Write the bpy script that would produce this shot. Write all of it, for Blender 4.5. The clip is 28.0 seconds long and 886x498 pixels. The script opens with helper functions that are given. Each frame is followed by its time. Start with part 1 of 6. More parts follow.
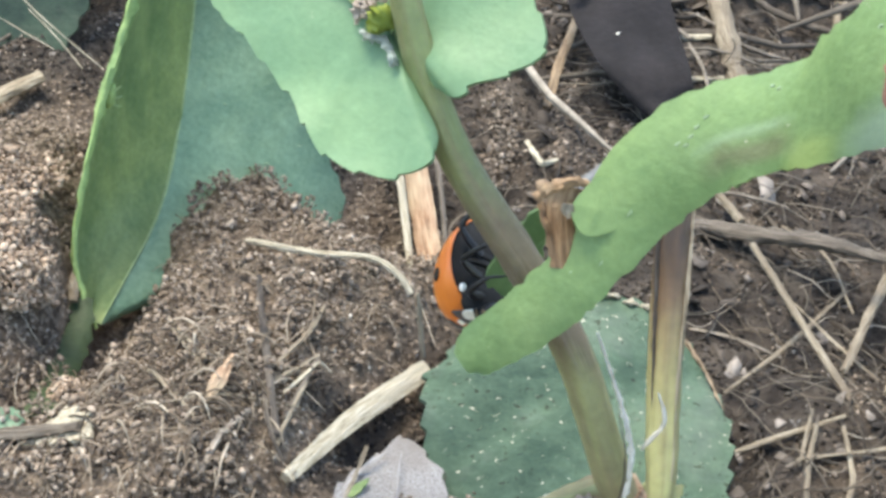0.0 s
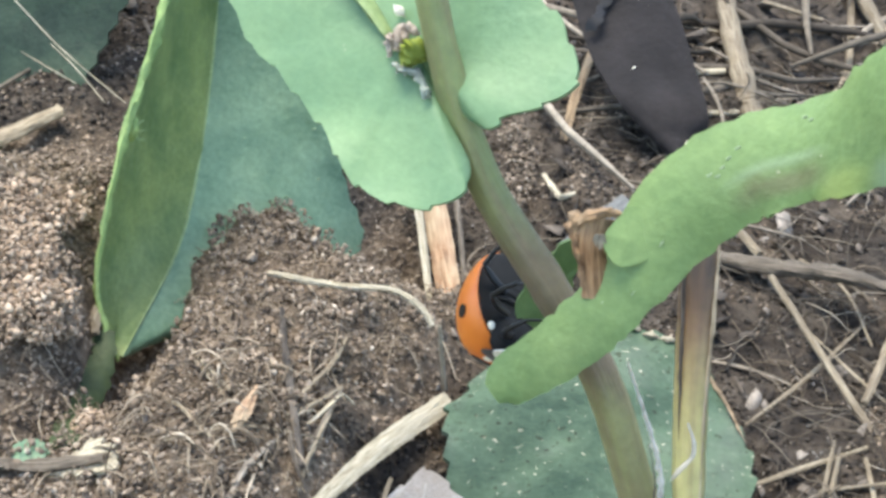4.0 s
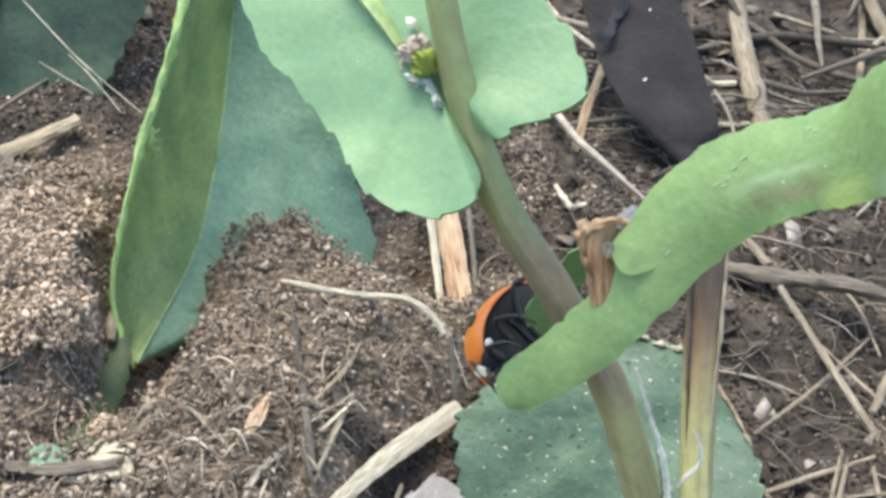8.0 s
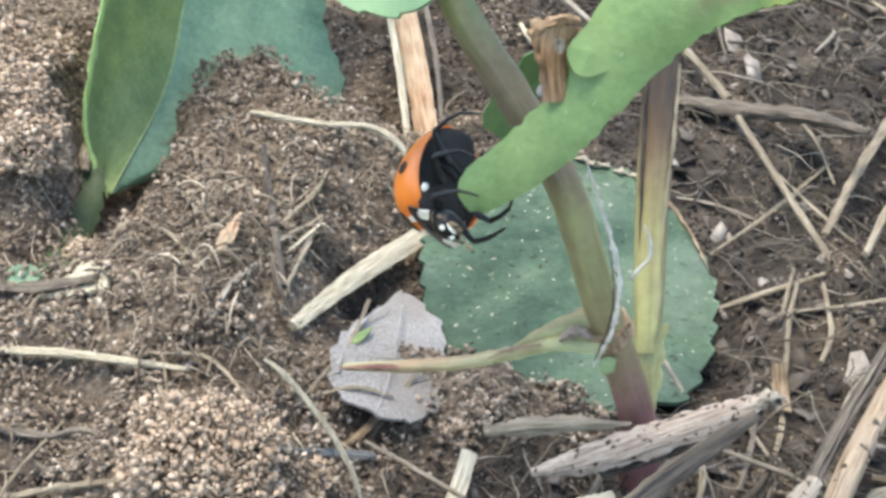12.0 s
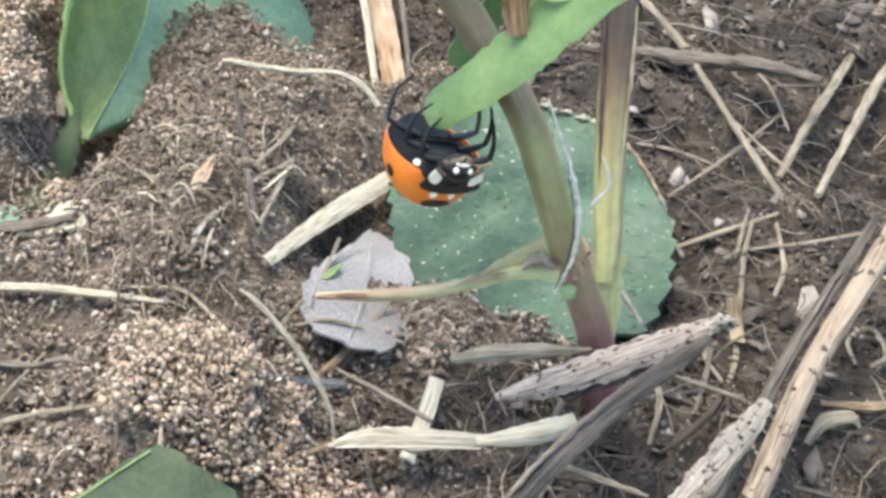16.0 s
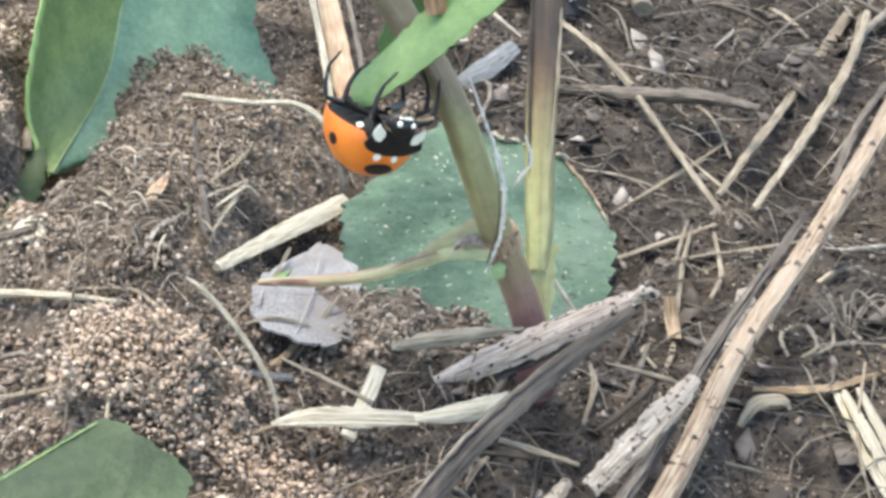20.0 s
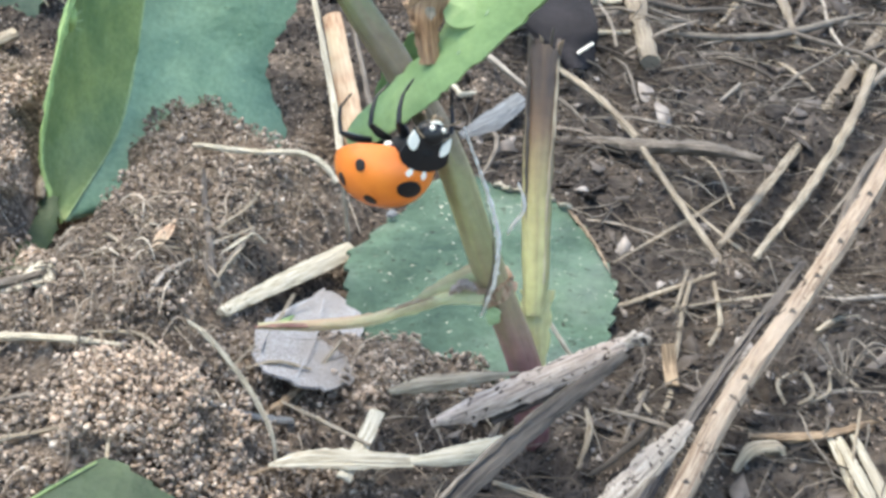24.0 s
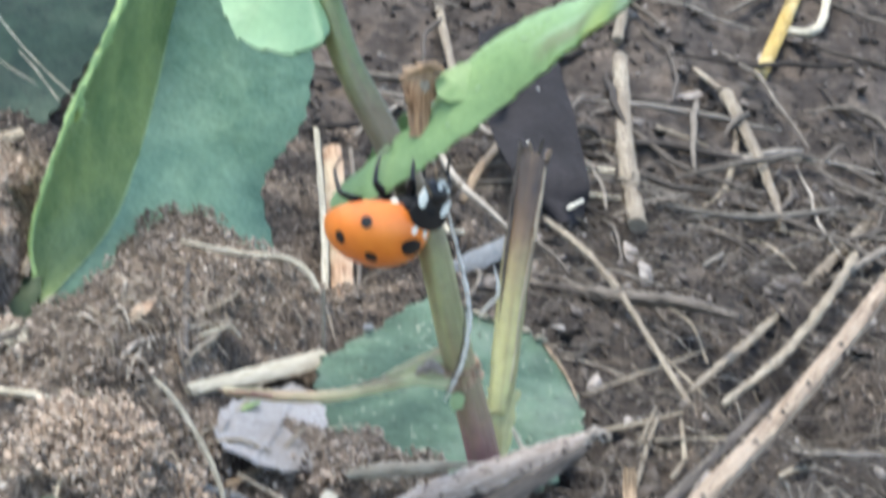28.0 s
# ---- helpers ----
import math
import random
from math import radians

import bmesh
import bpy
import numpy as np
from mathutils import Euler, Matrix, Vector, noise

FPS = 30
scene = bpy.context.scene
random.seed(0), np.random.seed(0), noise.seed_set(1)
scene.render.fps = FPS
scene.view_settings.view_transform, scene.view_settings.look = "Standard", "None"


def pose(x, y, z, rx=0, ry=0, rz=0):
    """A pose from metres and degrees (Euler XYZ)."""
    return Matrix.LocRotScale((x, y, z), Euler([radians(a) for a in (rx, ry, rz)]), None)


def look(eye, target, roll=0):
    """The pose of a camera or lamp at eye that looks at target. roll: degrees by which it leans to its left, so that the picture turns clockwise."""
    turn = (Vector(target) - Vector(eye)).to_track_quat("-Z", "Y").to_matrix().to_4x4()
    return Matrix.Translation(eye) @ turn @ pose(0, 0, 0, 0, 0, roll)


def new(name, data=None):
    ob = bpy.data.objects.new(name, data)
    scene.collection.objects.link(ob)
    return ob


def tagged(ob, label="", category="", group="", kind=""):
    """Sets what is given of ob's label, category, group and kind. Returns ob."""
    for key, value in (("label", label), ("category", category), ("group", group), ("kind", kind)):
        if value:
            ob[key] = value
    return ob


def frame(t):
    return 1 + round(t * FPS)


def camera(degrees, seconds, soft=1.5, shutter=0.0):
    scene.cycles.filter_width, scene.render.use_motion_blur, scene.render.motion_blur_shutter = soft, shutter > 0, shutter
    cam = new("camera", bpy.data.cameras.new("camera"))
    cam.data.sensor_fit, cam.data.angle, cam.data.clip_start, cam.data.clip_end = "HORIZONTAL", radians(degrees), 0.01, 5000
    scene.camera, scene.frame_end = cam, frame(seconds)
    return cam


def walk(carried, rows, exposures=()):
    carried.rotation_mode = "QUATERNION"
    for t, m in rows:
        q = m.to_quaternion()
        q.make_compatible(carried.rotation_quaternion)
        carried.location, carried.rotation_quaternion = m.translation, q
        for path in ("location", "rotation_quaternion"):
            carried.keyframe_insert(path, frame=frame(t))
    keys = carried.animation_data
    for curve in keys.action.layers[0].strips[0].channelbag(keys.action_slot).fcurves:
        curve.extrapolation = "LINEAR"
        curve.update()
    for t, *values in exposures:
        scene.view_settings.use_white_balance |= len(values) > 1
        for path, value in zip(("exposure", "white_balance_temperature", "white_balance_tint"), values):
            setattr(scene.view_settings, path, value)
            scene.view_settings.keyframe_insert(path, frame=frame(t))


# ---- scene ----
cam = camera(32.0, 28.0, soft=3.3, shutter=0.4)
MM = 0.001
# seconds, eye in millimetres, turn in degrees
PATH = [
    (0, -11.66, -54.13, 54.84, 57.48, -4.40, 4.32),
    (0.5, -11.13, -54.83, 55.29, 57.96, -4.55, 3.84),
    (1, -10.94, -54.90, 56.09, 59.00, -4.64, 3.41),
    (1.5, -10.96, -54.76, 56.17, 58.84, -4.87, 3.09),
    (2, -11.63, -54.66, 55.64, 58.86, -4.63, 3.67),
    (2.5, -11.78, -54.59, 55.35, 58.70, -4.34, 4.00),
    (3, -12.14, -54.85, 55.37, 59.28, -4.15, 4.47),
    (3.5, -12.68, -54.65, 54.74, 58.79, -4.39, 4.28),
    (5.5, -12.92, -54.67, 55.15, 59.23, -4.12, 5.00),
    (6, -13.01, -55.10, 55.30, 59.63, -4.20, 5.05),
    (6.5, -12.47, -55.30, 55.62, 59.97, -4.21, 4.77),
    (7, -12.43, -55.26, 55.15, 59.40, -4.25, 4.85),
    (7.5, -12.46, -55.51, 55.16, 59.08, -4.22, 4.75),
    (8, -12.64, -55.58, 55.20, 59.18, -4.27, 4.92),
    (8.5, -12.22, -55.95, 54.81, 58.09, -4.31, 4.59),
    (9, -11.96, -56.57, 54.71, 57.74, -4.38, 4.37),
    (9.5, -11.55, -57.40, 54.65, 57.25, -4.55, 3.95),
    (10, -11.66, -58.22, 54.53, 56.39, -4.48, 3.98),
    (10.5, -11.90, -58.60, 54.71, 56.45, -4.43, 4.10),
    (11, -11.64, -58.87, 54.84, 56.67, -4.50, 3.73),
    (11.5, -11.47, -58.82, 54.15, 55.84, -4.67, 3.72),
    (12, -11.45, -59.64, 53.69, 54.95, -4.36, 3.98),
    (12.5, -11.51, -60.20, 53.44, 54.89, -4.55, 3.80),
    (13, -10.97, -61.16, 53.99, 55.82, -5.07, 2.95),
    (13.5, -10.72, -62.10, 53.46, 54.85, -5.53, 2.63),
    (15.5, -11.26, -63.01, 53.82, 53.76, -5.02, 2.73),
    (16, -11.26, -63.43, 53.93, 54.05, -4.91, 2.86),
    (16.5, -10.83, -64.00, 54.40, 55.04, -4.87, 2.57),
    (17, -10.75, -64.54, 54.65, 56.53, -4.65, 2.95),
    (17.5, -10.19, -65.38, 54.63, 57.44, -4.46, 3.01),
    (18, -10.43, -67.31, 52.72, 56.17, -4.47, 3.55),
    (18.5, -9.79, -68.41, 50.25, 53.41, -5.02, 2.53),
    (19, -8.17, -69.19, 49.72, 54.26, -4.85, 1.00),
    (19.5, -7.53, -70.11, 50.27, 57.41, -4.27, 1.25),
    (20, -7.15, -70.43, 50.03, 58.96, -3.90, 2.34),
    (20.5, -6.28, -70.59, 49.65, 58.79, -3.83, 2.54),
    (21, -6.02, -70.83, 49.37, 58.53, -3.66, 3.30),
    (21.5, -6.04, -71.05, 49.53, 59.14, -3.52, 3.53),
    (23.5, -5.40, -71.96, 50.34, 60.80, -3.62, 3.39),
    (24, -5.39, -71.90, 50.44, 60.95, -3.60, 3.41),
    (24.5, -5.09, -71.87, 50.39, 60.76, -3.53, 3.15),
    (25, -4.73, -72.01, 51.11, 61.82, -3.50, 2.78),
    (25.5, -5.39, -72.72, 51.35, 62.86, -3.21, 4.56),
    (26, -5.56, -73.53, 50.10, 62.51, -3.48, 5.80),
    (26.5, -4.70, -73.45, 48.20, 63.09, -4.36, 6.22),
    (27, -4.69, -74.54, 47.79, 69.25, -6.11, 6.54),
    (27.5, -4.58, -75.99, 47.41, 72.85, -7.94, 6.17),
    (28, -3.67, -75.98, 44.31, 69.08, -8.97, 5.47),
]
EXPOSURE = [(0, 2.12, 7200, 7), (11, 2.13, 7200, 7), (19, 2.3, 7100, 8), (24, 2.25, 6900, 8), (28, 2.16, 6600, 8)]
walk(cam, [(t, pose(x * MM, y * MM, z * MM, rx, ry, rz)) for t, x, y, z, rx, ry, rz in PATH], EXPOSURE)

# ---- light: bright open shade under a thinly clouded sky ----
world = bpy.data.worlds.new("sky")
scene.world = world
world.use_nodes = True
wn = world.node_tree.nodes
sky = wn.new("ShaderNodeTexSky")
sky.sky_type, sky.sun_disc, sky.sun_elevation, sky.sun_rotation = "NISHITA", False, radians(70), radians(-68)
wn["Background"].inputs["Strength"].default_value = 0.14
world.node_tree.links.new(sky.outputs[0], wn["Background"].inputs["Color"])
sun = new("sun", bpy.data.lights.new("sun", "SUN"))
sun.data.energy, sun.data.angle, sun.data.color = 1.5, radians(35), (1.0, 0.95, 0.86)
sun.matrix_world = look((-0.3, 0.12, 1.1), (0, 0, 0))


# ---- materials ----
def shader(name):
    m = bpy.data.materials.new(name)
    m.use_nodes = True
    nt = m.node_tree
    return m, nt, nt.nodes["Principled BSDF"]


def node(nt, kind, **values):
    n = nt.nodes.new(kind)
    for key, value in values.items():
        n.inputs[key.replace("_", " ")].default_value = value
    return n


def ramp(nt, source, stops):
    r = nt.nodes.new("ShaderNodeValToRGB")
    e = r.color_ramp.elements
    while len(e) < len(stops):
        e.new(0.5)
    for k, (p, c) in enumerate(stops):
        e[k].position, e[k].color = p, (*c, 1)
    nt.links.new(source, r.inputs[0])
    return r.outputs[0]


def blend(nt, fac, a, b, mode="MIX"):
    m = nt.nodes.new("ShaderNodeMix")
    m.data_type, m.blend_type = "RGBA", mode
    for value, slot in ((fac, 0), (a, 6), (b, 7)):
        if isinstance(value, bpy.types.NodeSocket):
            nt.links.new(value, m.inputs[slot])
        else:
            m.inputs[slot].default_value = value if slot == 0 else (*value, 1)
    return m.outputs[2]


def fibre_grain(nt, across, along, detail=4.0):
    """Noise drawn out along a straw: features per millimetre across and along it."""
    at = nt.nodes.new("ShaderNodeAttribute")
    at.attribute_name = "fibre"
    mp = nt.nodes.new("ShaderNodeMapping")
    mp.inputs["Scale"].default_value = (across, across, along)
    nt.links.new(at.outputs["Vector"], mp.inputs[0])
    n = node(nt, "ShaderNodeTexNoise", Scale=1.0, Detail=detail, Roughness=0.65)
    nt.links.new(mp.outputs[0], n.inputs["Vector"])
    return n.outputs["Fac"]


def grain(nt, scale, detail=4.0, stretch=(1, 1, 1), rough=0.6):
    """Noise in object space; scale is in features per metre."""
    co = nt.nodes.new("ShaderNodeTexCoord")
    mp = nt.nodes.new("ShaderNodeMapping")
    mp.inputs["Scale"].default_value = stretch
    nt.links.new(co.outputs["Object"], mp.inputs[0])
    n = node(nt, "ShaderNodeTexNoise", Scale=scale, Detail=detail, Roughness=rough)
    nt.links.new(mp.outputs[0], n.inputs["Vector"])
    return n.outputs["Fac"]


def relief(nt, bsdf, height, strength, distance):
    b = node(nt, "ShaderNodeBump", Strength=strength, Distance=distance)
    nt.links.new(height, b.inputs["Height"])
    nt.links.new(b.outputs[0], bsdf.inputs["Normal"])


def soil_material():
    m, nt, p = shader("damp brown soil with shade in its hollows")
    c = ramp(nt, grain(nt, 420, 8), [(0.3, (0.024, 0.021, 0.019)), (0.5, (0.068, 0.058, 0.05)), (0.72, (0.14, 0.121, 0.102))])
    # mask of dry soil; it also carries the painted shade of the hollows
    at = nt.nodes.new("ShaderNodeAttribute")
    at.attribute_name = "dry_and_shade"
    dry = ramp(nt, grain(nt, 1800, 6), [(0.32, (0.06, 0.046, 0.036)), (0.55, (0.21, 0.165, 0.125)), (0.72, (0.37, 0.30, 0.235))])
    c = blend(nt, at.outputs["Fac"], c, dry)
    patch = ramp(nt, grain(nt, 70, 3), [(0.38, (0.68, 0.66, 0.64)), (0.62, (1.0, 1.0, 1.0))])
    nt.links.new(blend(nt, 1.0, c, patch, "MULTIPLY"), p.inputs["Base Color"])
    p.inputs["Roughness"].default_value = 0.95
    p.inputs["Specular IOR Level"].default_value = 0.15
    relief(nt, p, grain(nt, 1300, 8), 1.0, 0.0009)
    return m


def crumb_material(name, stops):
    """Loose crumbs, each of its own shade."""
    m, nt, p = shader(name)
    g = nt.nodes.new("ShaderNodeNewGeometry")
    c = ramp(nt, g.outputs["Random Per Island"], stops)
    spots = ramp(nt, grain(nt, 2500, 4), [(0.3, (0.6, 0.58, 0.55)), (0.7, (1.1, 1.08, 1.05))])
    nt.links.new(blend(nt, 1.0, c, spots, "MULTIPLY"), p.inputs["Base Color"])
    p.inputs["Roughness"].default_value = 0.9
    p.inputs["Specular IOR Level"].default_value = 0.25
    return m


def straw_material(name, light, dark, stain, spots=0.0, gloss=0.7, shine=0.3, speck=700):
    """Dry plant fibre: streaks along it, grey weathering, dark mould spots."""
    m, nt, p = shader(name)
    fine = fibre_grain(nt, 7.0, 0.45, 5)
    c = ramp(nt, fine, [(0.36, [0.55 * v for v in dark]), (0.46, dark), (0.6, light)])
    c = blend(nt, ramp(nt, grain(nt, 160, 4), [(0.42, (0, 0, 0)), (0.68, (1, 1, 1))]), c, stain)
    info = nt.nodes.new("ShaderNodeObjectInfo")
    shade = ramp(nt, info.outputs["Random"], [(0.0, (0.78, 0.76, 0.74)), (1.0, (1.08, 1.06, 1.03))])
    c = blend(nt, 1.0, c, shade, "MULTIPLY")
    if spots:
        s = ramp(nt, grain(nt, speck, 2), [(0.69 - spots, (1, 1, 1)), (0.74 - spots, (0.09, 0.07, 0.06))])
        c = blend(nt, 1.0, c, s, "MULTIPLY")
    nt.links.new(c, p.inputs["Base Color"])
    p.inputs["Roughness"].default_value = gloss
    p.inputs["Specular IOR Level"].default_value = shine
    relief(nt, p, fine, 0.9, 0.00035)
    return m


def litter_material(name, stops):
    """Many joined bits of dry litter, each of its own shade."""
    m, nt, p = shader(name)
    g = nt.nodes.new("ShaderNodeNewGeometry")
    c = ramp(nt, g.outputs["Random Per Island"], stops)
    c = blend(nt, 1.0, c, ramp(nt, grain(nt, 900, 4), [(0.3, (0.55, 0.53, 0.5)), (0.65, (1.05, 1.03, 1.0))]), "MULTIPLY")
    nt.links.new(c, p.inputs["Base Color"])
    p.inputs["Roughness"].default_value = 0.8
    p.inputs["Specular IOR Level"].default_value = 0.2
    return m


def leaf_material(name, light, dark, passes=0.25, dust=0.0, gloss=0.45, rough=1.0, zones=()):
    """A living leaf: mottled, finely netted, a little light comes through; dust: how many soil specks lie on it."""
    m, nt, p = shader(name)
    c = ramp(nt, grain(nt, 260, 6), [(0.36, dark), (0.64, light)])
    c = blend(nt, min(1.0, rough), c, ramp(nt, grain(nt, 2600, 4), [(0.3, (0.8, 0.83, 0.81)), (0.7, (1.14, 1.11, 1.12))]), "MULTIPLY")
    c = blend(nt, min(1.0, rough), c, ramp(nt, grain(nt, 90, 3), [(0.33, (0.8, 0.84, 0.86)), (0.5, (0.97, 0.98, 0.97)), (0.67, (1.12, 1.07, 1.0))]), "MULTIPLY")
    co = nt.nodes.new("ShaderNodeTexCoord")
    net = node(nt, "ShaderNodeTexVoronoi", Scale=900.0)
    net.feature = "DISTANCE_TO_EDGE"
    nt.links.new(co.outputs["Object"], net.inputs["Vector"])
    c = blend(nt, ramp(nt, net.outputs["Distance"], [(0.0, (0.07, 0.07, 0.07)), (0.08, (0, 0, 0))]), c, [min(1, v * 1.5) for v in light])
    for zone, tint in zones:
        at = nt.nodes.new("ShaderNodeAttribute")
        at.attribute_name = zone
        c = blend(nt, at.outputs["Fac"], c, tint)
    if dust:
        near = ramp(nt, grain(nt, 2300, 3), [(0.76 - 0.35 * dust, (0, 0, 0)), (0.8 - 0.35 * dust, (0.8, 0.8, 0.8))])
        film = ramp(nt, grain(nt, 210, 5), [(0.5, (0, 0, 0)), (0.75, (1, 1, 1))])
        c = blend(nt, blend(nt, min(1.0, 1.6 * dust), (0, 0, 0), film), c, [0.4 * v + 0.09 for v in light])
        c = blend(nt, near, c, (0.5, 0.47, 0.37))
        if dust < 0.1:
            dust = 0.0
        specks = ramp(nt, grain(nt, 1900, 2), [(0.3, (0.35, 0.3, 0.24)), (0.36, (1, 1, 1))])
        c = blend(nt, min(1.0, dust * 9), c, specks, "MULTIPLY")
    nt.links.new(c, p.inputs["Base Color"])
    p.inputs["Roughness"].default_value = gloss
    p.inputs["Specular IOR Level"].default_value = 0.3
    relief(nt, p, grain(nt, 900, 6), 0.6 * rough, 0.00035)
    t = nt.nodes.new("ShaderNodeBsdfTranslucent")
    nt.links.new(c, t.inputs["Color"])
    mix = node(nt, "ShaderNodeMixShader", Fac=passes)
    nt.links.new(p.outputs[0], mix.inputs[1])
    nt.links.new(t.outputs[0], mix.inputs[2])
    nt.links.new(mix.outputs[0], nt.nodes["Material Output"].inputs["Surface"])
    return m


def stem_material(name, stops, streak, share=0.9):
    """A fleshy stalk: its colour changes along its height (millimetres, colour), with fine lengthwise streaks."""
    m, nt, p = shader(name)
    g = nt.nodes.new("ShaderNodeNewGeometry")
    sep = nt.nodes.new("ShaderNodeSeparateXYZ")
    nt.links.new(g.outputs["Position"], sep.inputs[0])
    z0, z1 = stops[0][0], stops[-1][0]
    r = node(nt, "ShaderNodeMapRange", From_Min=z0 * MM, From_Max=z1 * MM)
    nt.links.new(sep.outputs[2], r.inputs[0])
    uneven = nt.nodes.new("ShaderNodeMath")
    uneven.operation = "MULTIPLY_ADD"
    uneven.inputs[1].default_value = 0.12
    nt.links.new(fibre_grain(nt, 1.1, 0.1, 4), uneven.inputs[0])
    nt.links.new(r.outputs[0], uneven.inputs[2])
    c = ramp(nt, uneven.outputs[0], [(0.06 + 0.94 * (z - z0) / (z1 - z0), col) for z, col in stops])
    c = blend(nt, ramp(nt, fibre_grain(nt, 1.4, 0.12, 6), [(0.46, (0, 0, 0)), (0.66, (share, share, share))]), c, streak)
    c = blend(nt, 1.0, c, ramp(nt, grain(nt, 1500, 5), [(0.3, (0.8, 0.8, 0.78)), (0.7, (1.1, 1.09, 1.08))]), "MULTIPLY")
    nt.links.new(c, p.inputs["Base Color"])
    p.inputs["Roughness"].default_value = 0.5
    p.inputs["Subsurface Weight"].default_value = 0.15
    p.inputs["Subsurface Radius"].default_value = (0.0006, 0.0008, 0.0003)
    relief(nt, p, fibre_grain(nt, 5.0, 0.2, 4), 0.5, 0.0002)
    return m


def shell_material(name, light, dark, gloss, coat=0.25):
    m, nt, p = shader(name)
    nt.links.new(ramp(nt, grain(nt, 500, 5), [(0.3, dark), (0.7, light)]), p.inputs["Base Color"])
    p.inputs["Roughness"].default_value = gloss
    p.inputs["Coat Weight"].default_value = coat
    p.inputs["Specular IOR Level"].default_value = 0.2 + coat
    p.inputs["Coat Roughness"].default_value = 0.3
    relief(nt, p, grain(nt, 7000, 3), 0.15, 0.00005)
    return m


SOIL = soil_material()
CRUMB = crumb_material("tan soil crumbs", [(0.0, (0.1, 0.08, 0.064)), (0.4, (0.225, 0.182, 0.145)), (0.8, (0.34, 0.282, 0.228)), (0.96, (0.43, 0.365, 0.3)), (1.0, (0.6, 0.55, 0.48))])
LIGHT_CRUMB = crumb_material("pale tan soil crumbs", [(0.0, (0.28, 0.21, 0.157)), (0.35, (0.39, 0.302, 0.23)), (0.8, (0.48, 0.385, 0.3)), (1.0, (0.57, 0.48, 0.39))])
DARK_CRUMB = crumb_material("dark soil crumbs", [(0.0, (0.022, 0.019, 0.017)), (0.6, (0.06, 0.052, 0.045)), (0.95, (0.11, 0.096, 0.083)), (1.0, (0.26, 0.25, 0.24))])
LIGHT_FIBRE = litter_material("pale root fibres", [(0.0, (0.1, 0.078, 0.058)), (0.5, (0.22, 0.175, 0.13)), (0.85, (0.36, 0.3, 0.23)), (1.0, (0.55, 0.49, 0.4))])
FIBRE = litter_material("fine root fibres", [(0.0, (0.035, 0.028, 0.022)), (0.5, (0.09, 0.074, 0.058)), (0.85, (0.18, 0.15, 0.118)), (1.0, (0.36, 0.32, 0.26))])
LITTER = litter_material("weathered straw bits", [(0.0, (0.034, 0.029, 0.025)), (0.45, (0.085, 0.073, 0.06)), (0.8, (0.165, 0.145, 0.12)), (1.0, (0.34, 0.31, 0.265))])
FLAKE = litter_material("crumbled dead leaf", [(0.0, (0.03, 0.026, 0.023)), (0.5, (0.078, 0.068, 0.06)), (0.85, (0.17, 0.15, 0.133)), (1.0, (0.33, 0.305, 0.28))])
PALE = straw_material("pale straw", (0.42, 0.375, 0.29), (0.27, 0.225, 0.16), (0.20, 0.165, 0.12))
CREAM = straw_material("bleached grass blade", (0.62, 0.585, 0.475), (0.42, 0.375, 0.275), (0.46, 0.42, 0.325))
SPOTTED = straw_material("mould-spotted straw", (0.47, 0.385, 0.285), (0.25, 0.18, 0.125), (0.4, 0.325, 0.25), spots=0.08, speck=900)
BLEACH = straw_material("papery white strand", (0.9, 0.88, 0.8), (0.78, 0.74, 0.63), (0.86, 0.82, 0.72))
GREY = straw_material("grey weathered straw", (0.30, 0.265, 0.215), (0.15, 0.125, 0.10), (0.10, 0.085, 0.07))
SPECKLED = straw_material("speckled papery husk", (0.58, 0.5, 0.43), (0.37, 0.3, 0.25), (0.44, 0.345, 0.285), spots=0.09, speck=2300)
FRAYED = straw_material("frayed grey stalk", (0.48, 0.44, 0.38), (0.24, 0.205, 0.17), (0.34, 0.295, 0.245), spots=0.1, speck=2600)
DARK = straw_material("dark rotten straw", (0.1, 0.087, 0.076), (0.036, 0.031, 0.028), (0.14, 0.122, 0.104))
BROWN = straw_material("brown papery husk", (0.33, 0.24, 0.15), (0.165, 0.115, 0.072), (0.37, 0.285, 0.19))
PINK = straw_material("pinkish dry straw", (0.52, 0.37, 0.25), (0.33, 0.20, 0.125), (0.50, 0.42, 0.30))
BUDBROWN = straw_material("orange-brown withered bud", (0.44, 0.27, 0.14), (0.25, 0.14, 0.07), (0.5, 0.38, 0.26))
BLUEGREY = straw_material("blue-grey dry stalk", (0.24, 0.255, 0.26), (0.14, 0.15, 0.155), (0.2, 0.205, 0.2))
YELLOW = straw_material("yellow straw", (0.50, 0.37, 0.12), (0.34, 0.23, 0.06), (0.5, 0.42, 0.22))
DEADLEAF = straw_material("grey dead leaf", (0.46, 0.45, 0.44), (0.34, 0.325, 0.315), (0.27, 0.24, 0.21))
BLACKLEAF = leaf_material("blackened dead leaf", (0.017, 0.015, 0.017), (0.008, 0.007, 0.008), 0.02, 0.02, 0.85)
LEAF_DARK = leaf_material("blue-green leaf", (0.20, 0.315, 0.205), (0.125, 0.225, 0.145), 0.15, 0.06)
LEAF_FLAP = leaf_material("mid-green leaf flap", (0.27, 0.345, 0.135), (0.15, 0.225, 0.085), 0.25, 0.05)
LEAF_LOW = leaf_material("dull green ground leaf", (0.078, 0.128, 0.084), (0.024, 0.052, 0.034), 0.1, 0.28, 0.8)
LEAF_FRESH = leaf_material("fresh pale green leaf", (0.192, 0.318, 0.17), (0.16, 0.285, 0.158), 0.25, 0.03, 0.45, 0.4)
